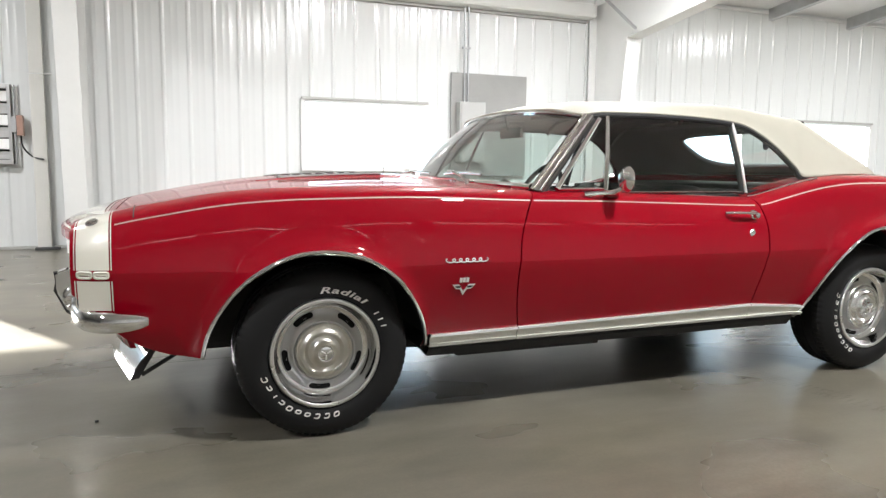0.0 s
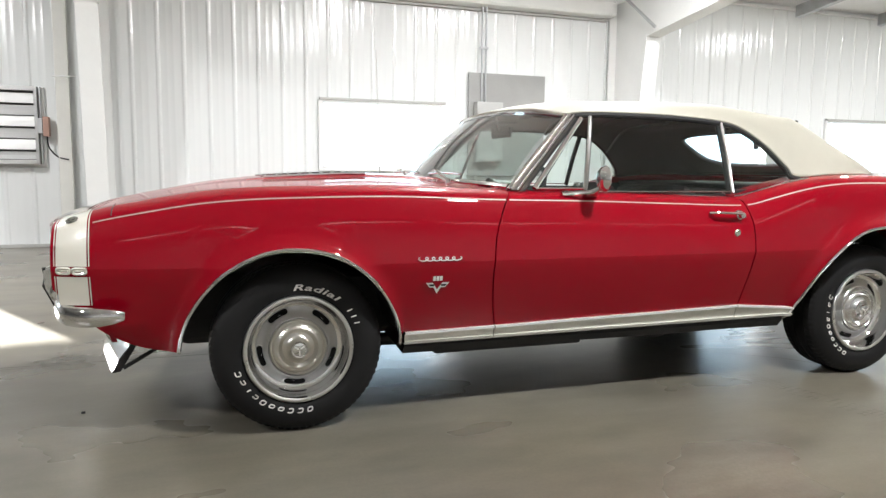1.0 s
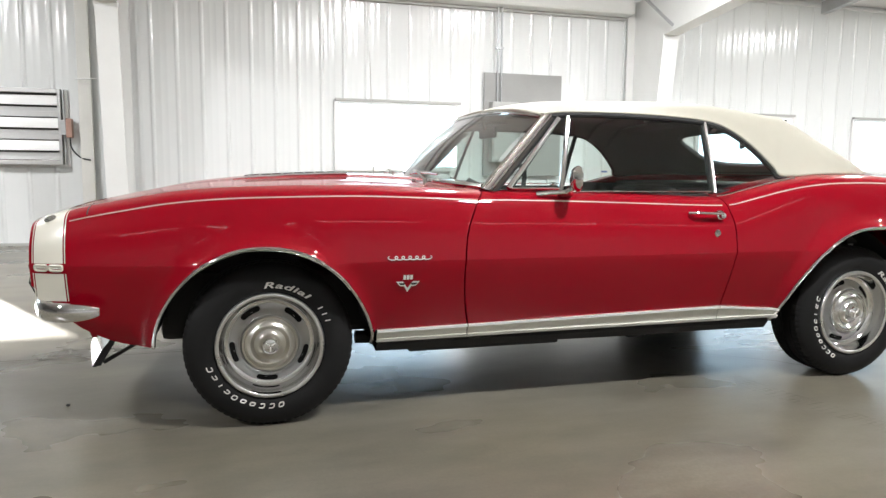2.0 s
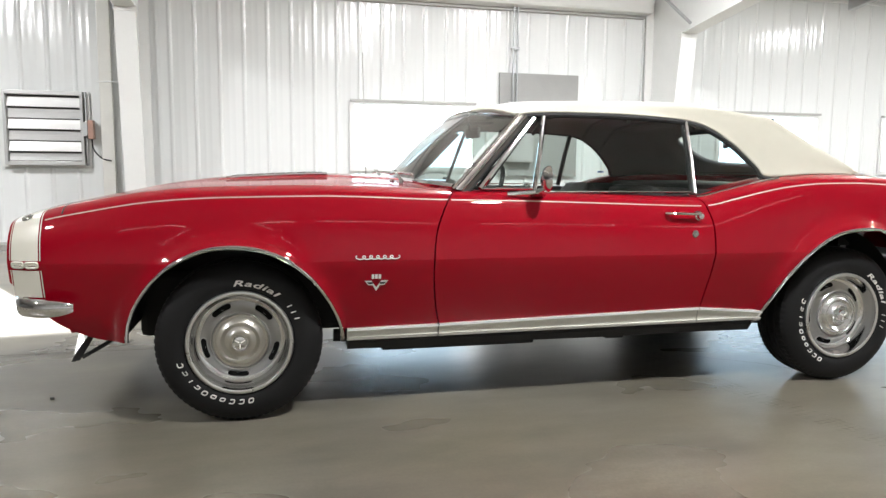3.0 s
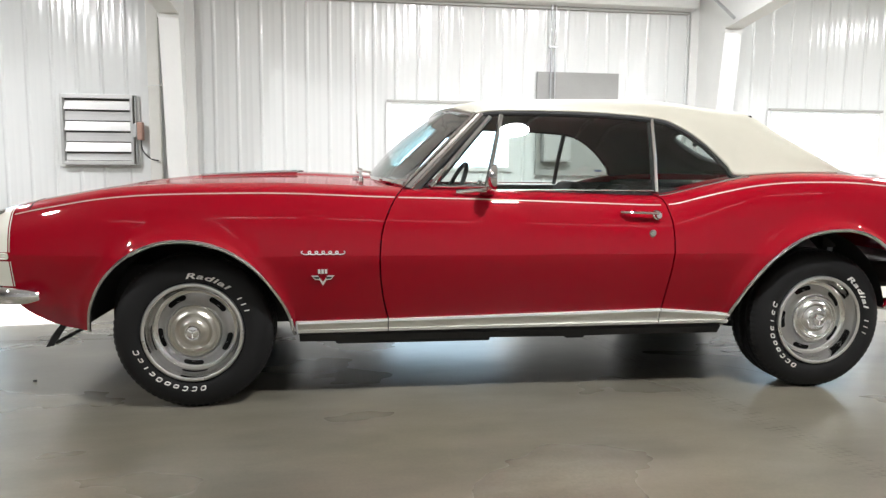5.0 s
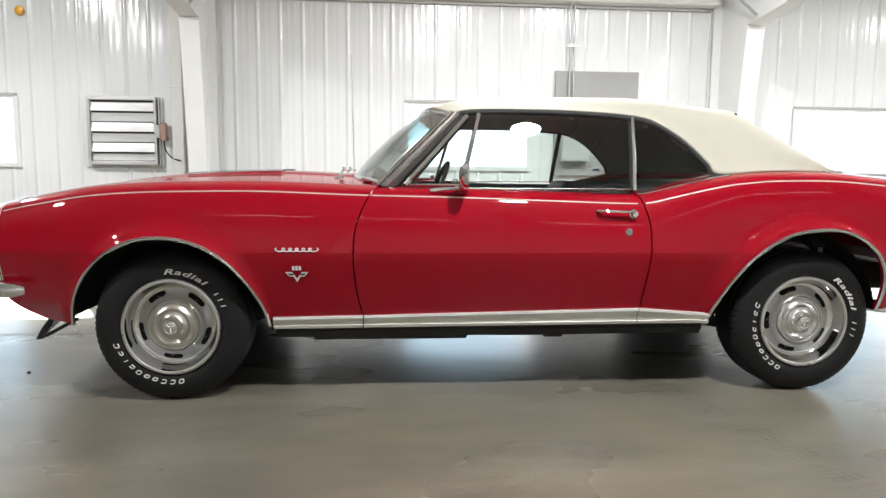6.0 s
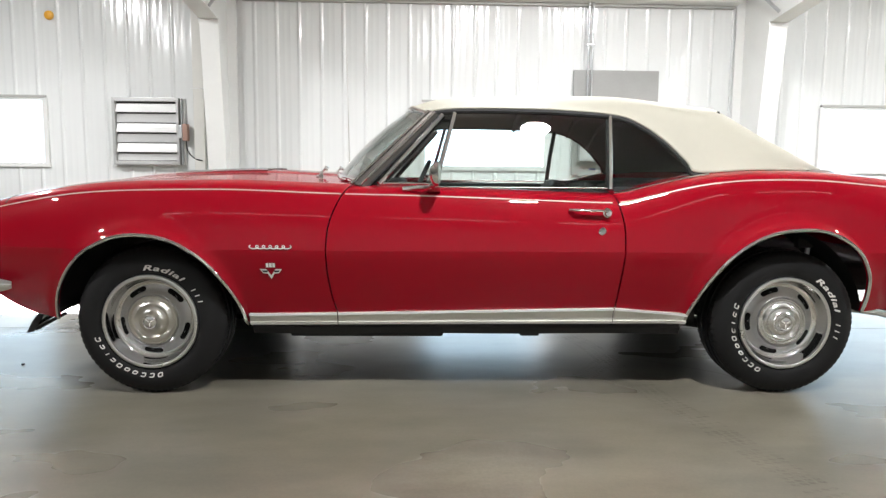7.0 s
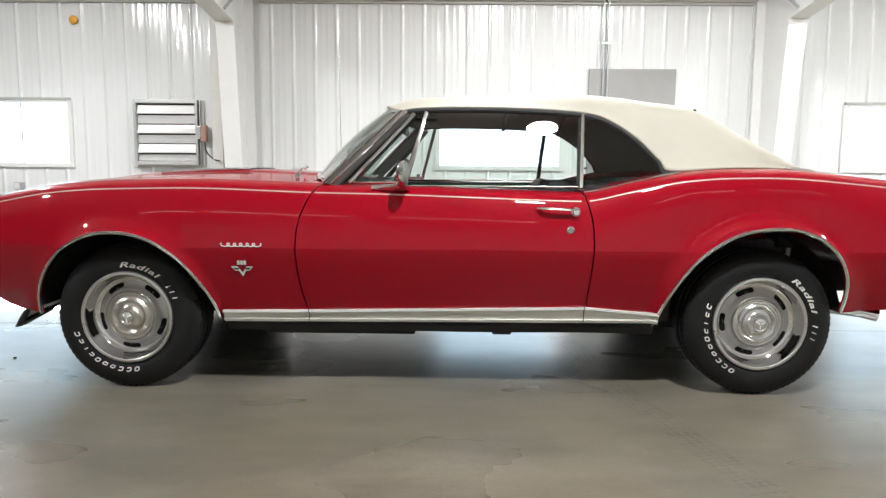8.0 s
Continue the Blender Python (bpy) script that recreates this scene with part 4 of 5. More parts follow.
# rear end
bm = grid([[hood_point_rear for hood_point_rear in [Vector((x, -body(x, 0.914).y * v, body(x, 0.914).z + 0.02 * (1 - v * v))) for v in VS]] for x in spread(3.10, 3.73, 20)])
lip(bm, (0, 0, -0.02))
part("trunk_lid", bm, RED, car)
bm = grid([[Vector((x, -body(x, 0.914).y * v, body(x, 0.914).z + 0.012 * (1 - v * v) - 0.004)) for v in VS] for x in spread(2.93, 3.095, 6)])
part("tonneau_panel", bm, RED, car)
bm = grid([[Vector((3.745 + 0.03 * (1 - abs(v) ** 3) - 0.05 * (0.86 - z), -body(3.74, 0.7).y * v, z)) for v in NV] for z in spread(0.38, 0.885, 10)])
part("tail_panel", bm, RED, car)
for s in (-1, 1):
    tl = part("tail_lamp", box(3.77, 3.795, s * 0.68 - 0.17, s * 0.68 + 0.09, 0.66, 0.76, 0.012), LENS_RED, car)
    part("lamp_bezel", box(3.765, 3.785, s * 0.68 - 0.185, s * 0.68 + 0.105, 0.645, 0.775, 0.012), CHROME, tl)
RB = [(3.36, -0.885), (3.5, -0.885), (3.68, -0.86), (3.78, -0.78), (3.83, -0.5), (3.84, 0.0)]
path = smooth_path([(x, y, 0.50) for x, y in RB] + [(x, -y, 0.50) for x, y in RB[-2::-1]], 6)
n = len(path)
part("rear_bumper", tube(path, 0.045, 14, scale=[min(1.0, 0.35 + 0.15 * min(k, n - 1 - k)) for k in range(n)], flat=0.55), CHROME, car)
part("tail_pipe", tube([(3.15, -0.62, 0.36), (3.3, -0.70, 0.35), (3.36, -0.72, 0.335)], 0.03, 14), CHROME, car)


# ---- soft top, glass and cabin ----
# each row: the edge over the windows and the body, the rounded corner, and the height along the middle
TOP_ROWS = [((1.195, 0.655, 1.236), (1.128, 0.48, 1.268), (1.10, 1.284)), ((1.30, 0.66, 1.250), (1.265, 0.485, 1.304), (1.25, 1.322)), ((1.55, 0.665, 1.253), (1.55, 0.487, 1.318), (1.55, 1.339)),
            ((1.81, 0.667, 1.247), (1.81, 0.50, 1.322), (1.81, 1.349)), ((2.04, 0.672, 1.228), (2.05, 0.525, 1.318), (2.05, 1.353)), ((2.147, 0.692, 1.188), (2.195, 0.56, 1.301), (2.22, 1.341)),
            ((2.25, 0.72, 1.115), (2.325, 0.58, 1.281), (2.40, 1.306)), ((2.34, 0.755, 1.022), (2.445, 0.592, 1.263), (2.52, 1.286)), ((2.383, 0.780, 0.975), (2.535, 0.60, 1.247), (2.62, 1.268)),
            ((2.60, 0.785, 0.987), (2.70, 0.625, 1.153), (2.78, 1.165)), ((2.82, 0.755, 0.99), (2.86, 0.65, 1.062), (2.94, 1.075)), ((3.0, 0.66, 0.984), (3.02, 0.62, 0.984), (3.08, 0.985))]
edge_path = smooth_path([a for a, _, _ in TOP_ROWS], 8)
corner_path = smooth_path([a for _, a, _ in TOP_ROWS], 8)
mid_path = smooth_path([(b[0], 0, b[1]) for _, _, b in TOP_ROWS], 8)
NPHI = 80
NROW = len(edge_path)


def top_point(i, v, inset=0.0):
    """Row i along the top; v from -1 at the near edge to 1 at the far edge."""
    i0 = min(int(i), NROW - 2)
    e, d, c = (path[i0].lerp(path[i0 + 1], i - i0) for path in (edge_path, corner_path, mid_path))
    a = 2 * (1 - abs(v))
    turn = (c - e) * 0.34
    p, q, m0, m1, t = (e, d, d - e, turn, a) if a < 1 else (d, c, turn, Vector((0, -d.y, 0)), a - 1)
    r = (2 * t**3 - 3 * t**2 + 1) * p + (t**3 - 2 * t**2 + t) * m0 + (3 * t**2 - 2 * t**3) * q + (t**3 - t**2) * m1
    y = r.y * (1 - inset / max(e.y, 0.3))
    return Vector((r.x, y if v > 0 else -y, r.z - inset))


VT = [-1 + 2 * k / NPHI for k in range(NPHI + 1)]


FINE = [i / 2 for i in range(2 * NROW - 1)]


def back_light(k, j):
    """Whether a face lies in the rear window's opening."""
    i = FINE[k]
    p = (top_point(i, VT[j]) + top_point(i + 0.5, VT[j + 1])) / 2
    return i >= 65 and abs(p.y / 0.5) ** 4 + abs((p.z - 1.14) / 0.1) ** 4 < 1


def back_rim(a, inset):
    """The point of the rear window's rim at the angle a."""
    y = 0.5 * abs(math.cos(a)) ** 0.5 * (1 if math.cos(a) > 0 else -1)
    z = 1.14 + 0.1 * abs(math.sin(a)) ** 0.5 * (1 if math.sin(a) > 0 else -1)
    lo, hi = 62.0, NROW - 1.001
    for _ in range(40):
        i = (lo + hi) / 2
        lo_v, hi_v = 0.0, 1.0
        for _ in range(30):
            v = (lo_v + hi_v) / 2
            lo_v, hi_v = (v, hi_v) if top_point(i, v).y < abs(y) else (lo_v, v)
        if top_point(i, v).z > z:
            lo = i
        else:
            hi = i
    p = top_point(i, v, inset)
    return Vector((p.x, p.y if y > 0 else -p.y, p.z))


bm = grid([[top_point(i, v) for v in VT] for i in FINE], keep=lambda i, j: not back_light(i, j))
soft_top = part("soft_top", bm, VINYL, car, "cream vinyl soft top", angle=60)
md = soft_top.modifiers.new("thick", "SOLIDIFY")
md.thickness, md.offset = 0.006, 1
bm = grid([[top_point(i, v, 0.014) for v in VT] for i in FINE], keep=lambda i, j: i > 1 and not back_light(i, j))
part("top_lining", bm, LINING, soft_top, "black inner lining")
rows = [[top_point(i, v, 0.004) for v in VT] for i in FINE]
part("rear_window", grid(rows, keep=lambda i, j: back_light(i, j)), CAR_GLASS, soft_top)
part("rear_window_rim", tube([back_rim(2 * math.pi * k / 72, 0.006) for k in range(72)], 0.016, 8, close=True), LINING, soft_top, "dark rim of the rear window")
for s in (-1, 1):
    # dark weather strip under the top's edge and bows
    part("weather_strip", tube([Vector((p.x, s * (p.y - 0.004), p.z - 0.010)) for p in edge_path[1:66]], 0.012, 8), RUBBER, soft_top)
for i in (22, 35, 46):
    part("top_bow", tube([top_point(i, v, 0.03) for v in VT[1:-1]], 0.012, 8), LINING, soft_top)
# welt along the header and the rear rim
part("header_welt", tube([top_point(0, v) + Vector((-0.001, 0, 0.003)) for v in VT], 0.008, 8), VINYL, soft_top)
part("rear_rim", tube([Vector((p.x, -p.y - 0.006, p.z - 0.012)) for p in edge_path[64:]] + [Vector((p.x, p.y + 0.006, p.z - 0.012)) for p in edge_path[:63:-1]], 0.006, 8), CHROME, car)


for s in (-1, 1):
    part("top_snap", lathe([(0, -0.006), (0.006, -0.005), (0.008, 0.0), (0.008, 0.008), (0, 0.008)], 16), RUBBER, soft_top).matrix_local = Matrix.Translation(top_point(64, s * 0.5) + Vector((0, s * 0.004, 0.004))) @ (Matrix.Identity(4) if s < 0 else pose(0, 0, 0, 0, 0, 180))
    part("moulding_tip", tube(smooth_path([(2.90, s * 0.735, 0.987), (3.0, s * 0.69, 0.985), (3.06, s * 0.655, 0.978)]), 0.009, 8, flat=1.3), CHROME, car, "bright tip of the top moulding")


def glass_y(z):
    return 0.80 - 0.135 * ((z - 0.905) / 0.325) ** 1.15 if z > 0.905 else 0.80


A_BASE, A_TOP = Vector((0.885, 0.80, 0.925)), Vector((1.205, 0.668, 1.238))
# windshield
WB = lambda v: Vector((0.885 - 0.15 * (1 - v * v), 0.79 * v, 0.925 + 0.02 * (1 - v * v)))
WT = lambda v: Vector((1.20 - 0.105 * (1 - abs(v) ** 3), 0.66 * v, 1.230 + 0.045 * (1 - abs(v) ** 3)))
WV = spread(-0.985, 0.985, 25)
bm = grid([[WB(v).lerp(WT(v), t) + Vector((-0.02 * math.sin(t * math.pi), 0, 0.012 * math.sin(t * math.pi))) for v in WV] for t in spread(0, 1, 10)])
ws = part("windshield", bm, WINDSHIELD_GLASS, car, "clear curved windshield")
part("windshield_frame", tube([WB(v) for v in WV], 0.013, 8), CHROME, ws)
part("windshield_frame", tube([WT(v) + Vector((-0.008, 0, 0.0)) for v in WV], 0.0075, 10), CHROME, ws)
for s in (-1, 1):
    S = Vector((1, s, 1))
    mul = lambda p: Vector((p[0], s * p[1], p[2]))
    # pillar: grey face between bright beads, dark inner side
    rows = []
    for t in spread(-0.03, 1.0, 10):
        p = A_BASE.lerp(A_TOP, t)
        w = 0.05 - 0.014 * t
        rows.append([mul(p + Vector(q)) for q in ((-0.012, -0.03, -0.01), (-0.008, 0.0, 0.002), (0.004, 0.010, 0.002), (w * 0.5, 0.013, -0.004), (w, 0.006, -0.014), (w, -0.02, -0.02))])
    part("windshield_pillar", grid(rows), PILLAR_GREY, car)
    part("pillar_bead", tube([mul(A_BASE.lerp(A_TOP, t) + Vector((-0.008, 0.004, 0.002))) for t in spread(-0.03, 1.0, 6)], 0.007, 8), CHROME, car)
    part("pillar_bead", tube([mul(A_BASE.lerp(A_TOP, t) + Vector((0.030 - 0.008 * t, 0.014, -0.003))) for t in spread(-0.03, 1.0, 6)], 0.005, 8), CHROME, car)
    part("pillar_seal", tube([mul(A_BASE.lerp(A_TOP, t) + Vector((0.053 - 0.014 * t, -0.004, -0.016))) for t in spread(-0.03, 1.0, 6)], 0.01, 8), RUBBER, car)
    rows = [[mul(A_BASE.lerp(A_TOP, t) + Vector(q)) for q in ((0.0, -0.03, -0.012), (0.06, -0.05, -0.03), (0.065, -0.02, -0.02))] for t in spread(-0.04, 1.0, 6)]
    part("pillar_lining", grid(rows), LINING, car)
    # vent window
    v0, v1, v2 = (0.985, 0.918), (1.228, 0.918), (1.312, 1.222)
    gp = lambda x, z, d=0.0: Vector((x, s * (glass_y(z) + d), z))
    v3 = (1.262, 1.222)
    bm = bmesh.new()
    bm.faces.new([bm.verts.new(gp(x, z)) for x, z in (v0, v1, v2, v3)])
    vent = part("vent_window", bm, CAR_GLASS, car, smooth=False)
    part("vent_frame", tube([gp(*v0, 0.014), gp(*v3, 0.014)], 0.0115, 10), CHROME, vent)
    part("vent_frame", tube([gp(*v0, 0.004), gp(*v1, 0.004)], 0.008, 8), CHROME, vent)
    part("vent_post", tube([gp(x, z, 0.006) for x, z in ((1.226, 0.91), (1.27, 1.07), (1.314, 1.232))], 0.011, 8), CHROME, vent)
    part("vent_latch", box(1.19, 1.215, s * 0.775 - 0.01, s * 0.775 + 0.01, 0.925, 0.945, 0.005), CHROME, vent)
    part("vent_seal", tube([gp(1.0, 0.915, -0.006), gp(1.265, 1.215, -0.006)], 0.01, 6), RUBBER, vent)
    # door glass
    rows = []
    for t in spread(0, 1, 9):
        z = 0.90 + 0.335 * t
        xa, xb = 1.23 + (z - 0.92) * 0.277, 1.992 + 0.02 * t
        rows.append([gp(x, z) for x in spread(xa, xb, 8)])
    dg = part("door_glass", grid(rows), CAR_GLASS, car, "clear door window, wound up")
    part("glass_channel", tube([gp(1.995, 0.90, 0.003), gp(2.005, 1.07, 0.003), gp(2.016, 1.225, 0.003)], 0.0085, 8), STAINLESS, dg)
    part("post_lining", tube([gp(1.99, 0.90, -0.012), gp(2.0, 1.07, -0.012), gp(2.012, 1.225, -0.012)], 0.014, 8), RUBBER, dg)
    part("belt_strip", tube([Vector((x, s * 0.795, 0.906)) for x in spread(1.22, 1.985, 12)], 0.0032, 8), STAINLESS, car)
    # quarter glass, its rear edge following the top
    rows = []
    for t in spread(0, 1, 9):
        rows.append([])
        for u in spread(0, 1, 9):
            zt = lerp_table([(2.02, 1.225), (2.1, 1.205), (2.147, 1.185), (2.25, 1.115), (2.34, 1.02), (2.39, 0.975)], 2.022 + u * 0.36)
            zb = curve_table([(2.0, 0.905), (2.16, 0.925), (2.38, 0.965)], 2.022 + u * 0.36)
            z = zb + (zt - zb) * t
            rows[-1].append(Vector((2.022 + u * 0.36 - 0.008 * (1 - t), s * (glass_y(z) + 0.004), z)))
    qg = part("quarter_glass", grid(rows), CAR_GLASS, car)
    if s > 0:
        part("window_sticker", box(2.265, 2.31, 0.768, 0.770, 0.982, 0.994), STICKER_BLUE, qg, "small blue window sticker", smooth=False)
    part("quarter_sill_strip", tube([body(x, 0.906, s, 0.0) for x in spread(2.01, 2.42, 16)], 0.006, 8), CHROME, qg)

# mirror on the driver's side
mir = part("door_mirror", lathe([(0, -0.024), (0.02, -0.022), (0.036, -0.016), (0.047, -0.006), (0.052, 0.005), (0.053, 0.012), (0.05, 0.017), (0, 0.017)], 36), CHROME, car, "round chrome door mirror")
mir.matrix_local = pose(1.225, -0.945, 0.963, 0, 0, -100)
part("mirror_glass", lathe([(0.047, 0.0175), (0, 0.018)], 32), STAINLESS, mir)
bm = tube(smooth_path([(1.09, -0.855, 0.897), (1.15, -0.87, 0.904), (1.20, -0.895, 0.908), (1.225, -0.925, 0.925), (1.232, -0.94, 0.955)]), 0.010, 10, scale=None, flat=1.0)
part("mirror_stalk", bm, CHROME, car)
part("mirror_base", box(1.19, 1.25, -0.875, -0.845, 0.885, 0.905, 0.008), RED, car)

# door handles, locks, badges
for s in (-1, 1):
    h0 = body(1.93, 0.80, s)
    pts = [body(x, zn, s, d) for x, zn, d in ((1.80, 0.832, 0.006), (1.825, 0.834, 0.028), (1.87, 0.834, 0.032), (1.94, 0.832, 0.03), (1.968, 0.829, 0.018))]
    hd = part("door_handle", tube(smooth_path(pts, 4), 0.0065, 8, flat=1.5), CHROME, car)
    btn = part("handle_button", lathe([(0, -0.03), (0.012, -0.03), (0.014, -0.026), (0.014, -0.012), (0.019, -0.01), (0.023, 0.0), (0.023, 0.012), (0, 0.012)], 24), CHROME, hd)
    btn.matrix_local = Matrix.Translation(body(1.958, 0.822, s)) @ (Matrix.Identity(4) if s < 0 else pose(0, 0, 0, 0, 0, 180))
    lk = part("door_lock", lathe([(0, -0.007), (0.012, -0.007), (0.0165, -0.003), (0.0165, 0.01), (0, 0.01)], 24), CHROME, car)
    lk.matrix_local = Matrix.Translation(body(1.936, 0.736, s)) @ (Matrix.Identity(4) if s < 0 else pose(0, 0, 0, 0, 0, 180))
    # bright script: one plain looping scribble
    loop = []
    for k in range(97):
        u = k / 96
        a = 2 * math.pi * 6 * u
        loop.append(body(0.457 + 0.163 * u - 0.0115 * math.sin(a), 0.6525 + 0.0062 * math.cos(a), s, 0.003))
    part("fender_script", tube(loop, 0.0024, 6), BADGE, car, "bright looping fender script")
    # winged badge
    def plate(poly, d=0.004):
        bm = bmesh.new()
        a = [bm.verts.new(body(x, z, s, 0.001)) for x, z in poly]
        b = [bm.verts.new(body(x, z, s, 0.001 + d)) for x, z in poly]
        bm.faces.new(a), bm.faces.new(b)
        for k in range(len(poly)):
            bm.faces.new((a[k], a[(k + 1) % len(poly)], b[(k + 1) % len(poly)], b[k]))
        return bm
    bx, bz = 0.535, 0.55
    bd = part("fender_badge", plate([(bx - 0.047, bz + 0.008), (bx - 0.02, bz + 0.008), (bx, bz - 0.02), (bx + 0.02, bz + 0.008), (bx + 0.047, bz + 0.008), (bx + 0.032, bz - 0.01), (bx + 0.014, bz - 0.012), (bx, bz - 0.036), (bx - 0.014, bz - 0.012), (bx - 0.032, bz - 0.01)]), BADGE, car, smooth=False)
    for k in range(3):
        part("badge_bar", plate([(bx - 0.019 + k * 0.0135, bz + 0.016), (bx - 0.009 + k * 0.0135, bz + 0.016), (bx - 0.009 + k * 0.0135, bz + 0.034), (bx - 0.019 + k * 0.0135, bz + 0.034)]), BADGE, bd, smooth=False)
    for k in (-1, 1):
        part("badge_wing", plate([(bx + k * 0.012, bz + 0.002), (bx + k * 0.038, bz + 0.002), (bx + k * 0.03, bz - 0.006), (bx + k * 0.015, bz - 0.006)], 0.0055), RUBBER, bd, smooth=False)

# hood vents and wipers
for s in (-1, 1):
    vb = []
    hv = None
    rows = [[hood_point(x, s * v, 0.001 + 0.005 * (x + 0.07) / 0.46) for v in spread(0.20, 0.36, 5)] for x in spread(-0.07, 0.39, 10)]
    bm = grid(rows)
    lip(bm, (0, 0, -0.03))
    hv = part("hood_vent", bm, RUBBER, car, "black finned hood vent insert")
    for k in range(9):
        x = -0.05 + k * 0.05
        part("vent_fin", tube([hood_point(x, s * v, 0.001 + 0.005 * (x + 0.07) / 0.46) for v in spread(0.21, 0.35, 4)], 0.005, 6), CHROME, hv)
    part("vent_rim", tube([hood_point(x, s * 0.365, 0.001 + 0.005 * (x + 0.07) / 0.46) for x in spread(-0.07, 0.39, 8)], 0.005, 6), CHROME, hv)
for y0, yb in ((-0.535, -0.60), (0.10, 0.04)):
    arm = part("wiper_arm", tube(smooth_path([(0.698, y0, 0.945), (0.695, y0 + 0.05, 0.963), (0.697, y0 + 0.12, 0.977), (0.70, y0 + 0.195, 0.987)]), 0.0055, 8, flat=1.3), CHROME, car)
    part("wiper_blade", tube([(0.735 - 0.05 * k / 5, yb + 0.3 * k / 5, 0.975 + 0.006 * math.sin(k * 0.63)) for k in range(6)], 0.006, 6), STAINLESS, arm)
    part("blade_clip", box(0.692, 0.706, y0 + 0.165, y0 + 0.225, 0.979, 0.993, 0.003), STAINLESS, arm)
    part("wiper_post", lathe([(0.015, 0.0), (0.014, -0.008), (0.010, -0.012), (0.009, -0.026), (0.006, -0.03), (0, -0.031)], 20), CHROME, arm).matrix_local = pose(0.698, y0, 0.926, -90)
    part("washer_nozzle", box(0.66, 0.685, y0 + 0.10, y0 + 0.115, 0.925, 0.95, 0.004), CHROME, arm)
# radio antenna on the far fender
ant = part("antenna_mast", tube([(0.70, 0.76, 0.95), (0.692, 0.775, 1.33)], 0.003, 8), STAINLESS, car)
part("antenna_tip", tube([(0.692, 0.775, 1.33), (0.684, 0.79, 1.704)], 0.0018, 6), STAINLESS, ant)
part("antenna_base", lathe([(0.02, 0.0), (0.018, -0.012), (0.008, -0.03), (0, -0.032)], 16), CHROME, ant).matrix_local = pose(0.70, 0.76, 0.925, -90)

# cabin
part("dashboard", box(0.86, 1.08, -0.70, 0.70, 0.72, 0.925, 0.04), BLACK_VINYL, car)
for s in (-1, 1):
    part("door_card", box(0.98, 2.0, s * 0.745 - 0.02, s * 0.745 + 0.02, 0.36, 0.895, 0.015), BLACK_VINYL, car)
    part("quarter_trim", box(2.02, 2.37, s * 0.73 - 0.02, s * 0.73 + 0.02, 0.36, 0.915, 0.015), BLACK_VINYL, car)


def bucket(y):
    st = part("front_seat", box(1.32, 1.82, y - 0.25, y + 0.25, 0.36, 0.58, 0.06), BLACK_VINYL, car)
    bm = bmesh.new()
    rows = []
    for t in spread(0, 1, 9):
        x, z = 1.74 + 0.24 * t, 0.55 + 0.362 * t
        w = 0.25 * (1 - 0.35 * t**3)
        rows.append([Vector((x + 0.06 * (1 - (k / 4) ** 2) * 0.3, y + w * k / 4, z + 0.0 * k)) for k in range(-4, 5)])
    bm = grid(rows)
    ob = part("seat_back", bm, BLACK_VINYL, st)
    md = ob.modifiers.new("thick", "SOLIDIFY")
    md.thickness, md.offset = 0.09, 0
    bv = ob.modifiers.new("round", "BEVEL")
    bv.width, bv.segments = 0.03, 3
    return st


bucket(-0.37)
bucket(0.37)
part("rear_seat", box(2.0, 2.34, -0.62, 0.62, 0.36, 0.62, 0.06), BLACK_VINYL, car)
part("rear_seat_back", box(2.27, 2.40, -0.64, 0.64, 0.58, 0.905, 0.05), BLACK_VINYL, car)
RING = [2 * math.pi * k / 40 for k in range(40)]
sw = part("steering_wheel", tube([(0, 0.19 * math.cos(a), 0.19 * math.sin(a)) for a in RING], 0.011, 8, close=True, up=(1, 0, 0)), RUBBER, car)
sw.matrix_local = pose(1.125, -0.37, 0.845, 0, 25, 0)
for a in (0.3, math.pi - 0.3, -math.pi / 2):
    part("spoke", tube([(0.02, 0, 0), (0, 0.185 * math.cos(a), 0.185 * math.sin(a))], 0.01, 6), STAINLESS, sw)
part("horn_pad", box(0.0, 0.04, -0.06, 0.06, -0.03, 0.03, 0.012), BLACK_VINYL, sw)
part("steering_column", tube([(0.02, 0, 0), (-0.2, 0, -0.0)], 0.03, 10), BLACK_VINYL, sw)
rv = part("rear_view_mirror", box(1.165, 1.185, -0.12, 0.12, 1.16, 1.215, 0.01), BLACK_VINYL, car)
part("mirror_stem", tube([(1.16, 0, 1.2), (1.14, 0, 1.27)], 0.008, 6), RUBBER, rv)
for s in (-1, 1):
    part("sun_visor", box(1.20, 1.34, s * 0.36 - 0.2, s * 0.36 + 0.2, 1.245, 1.262, 0.006), BLACK_VINYL, car)


# ---- wheels ----
TYRE_SEC = [(0.196, -0.088), (0.200, -0.104), (0.212, -0.112), (0.235, -0.1185), (0.262, -0.1175), (0.285, -0.110), (0.302, -0.100), (0.3095, -0.094), (0.3185, -0.082), (0.3205, -0.055), (0.3145, -0.053), (0.3145, -0.045),
            (0.3215, -0.043), (0.3218, -0.012), (0.3155, -0.010), (0.3155, 0.0)]
TYRE_SEC = TYRE_SEC + [(r, -y) for r, y in TYRE_SEC[-2::-1]]


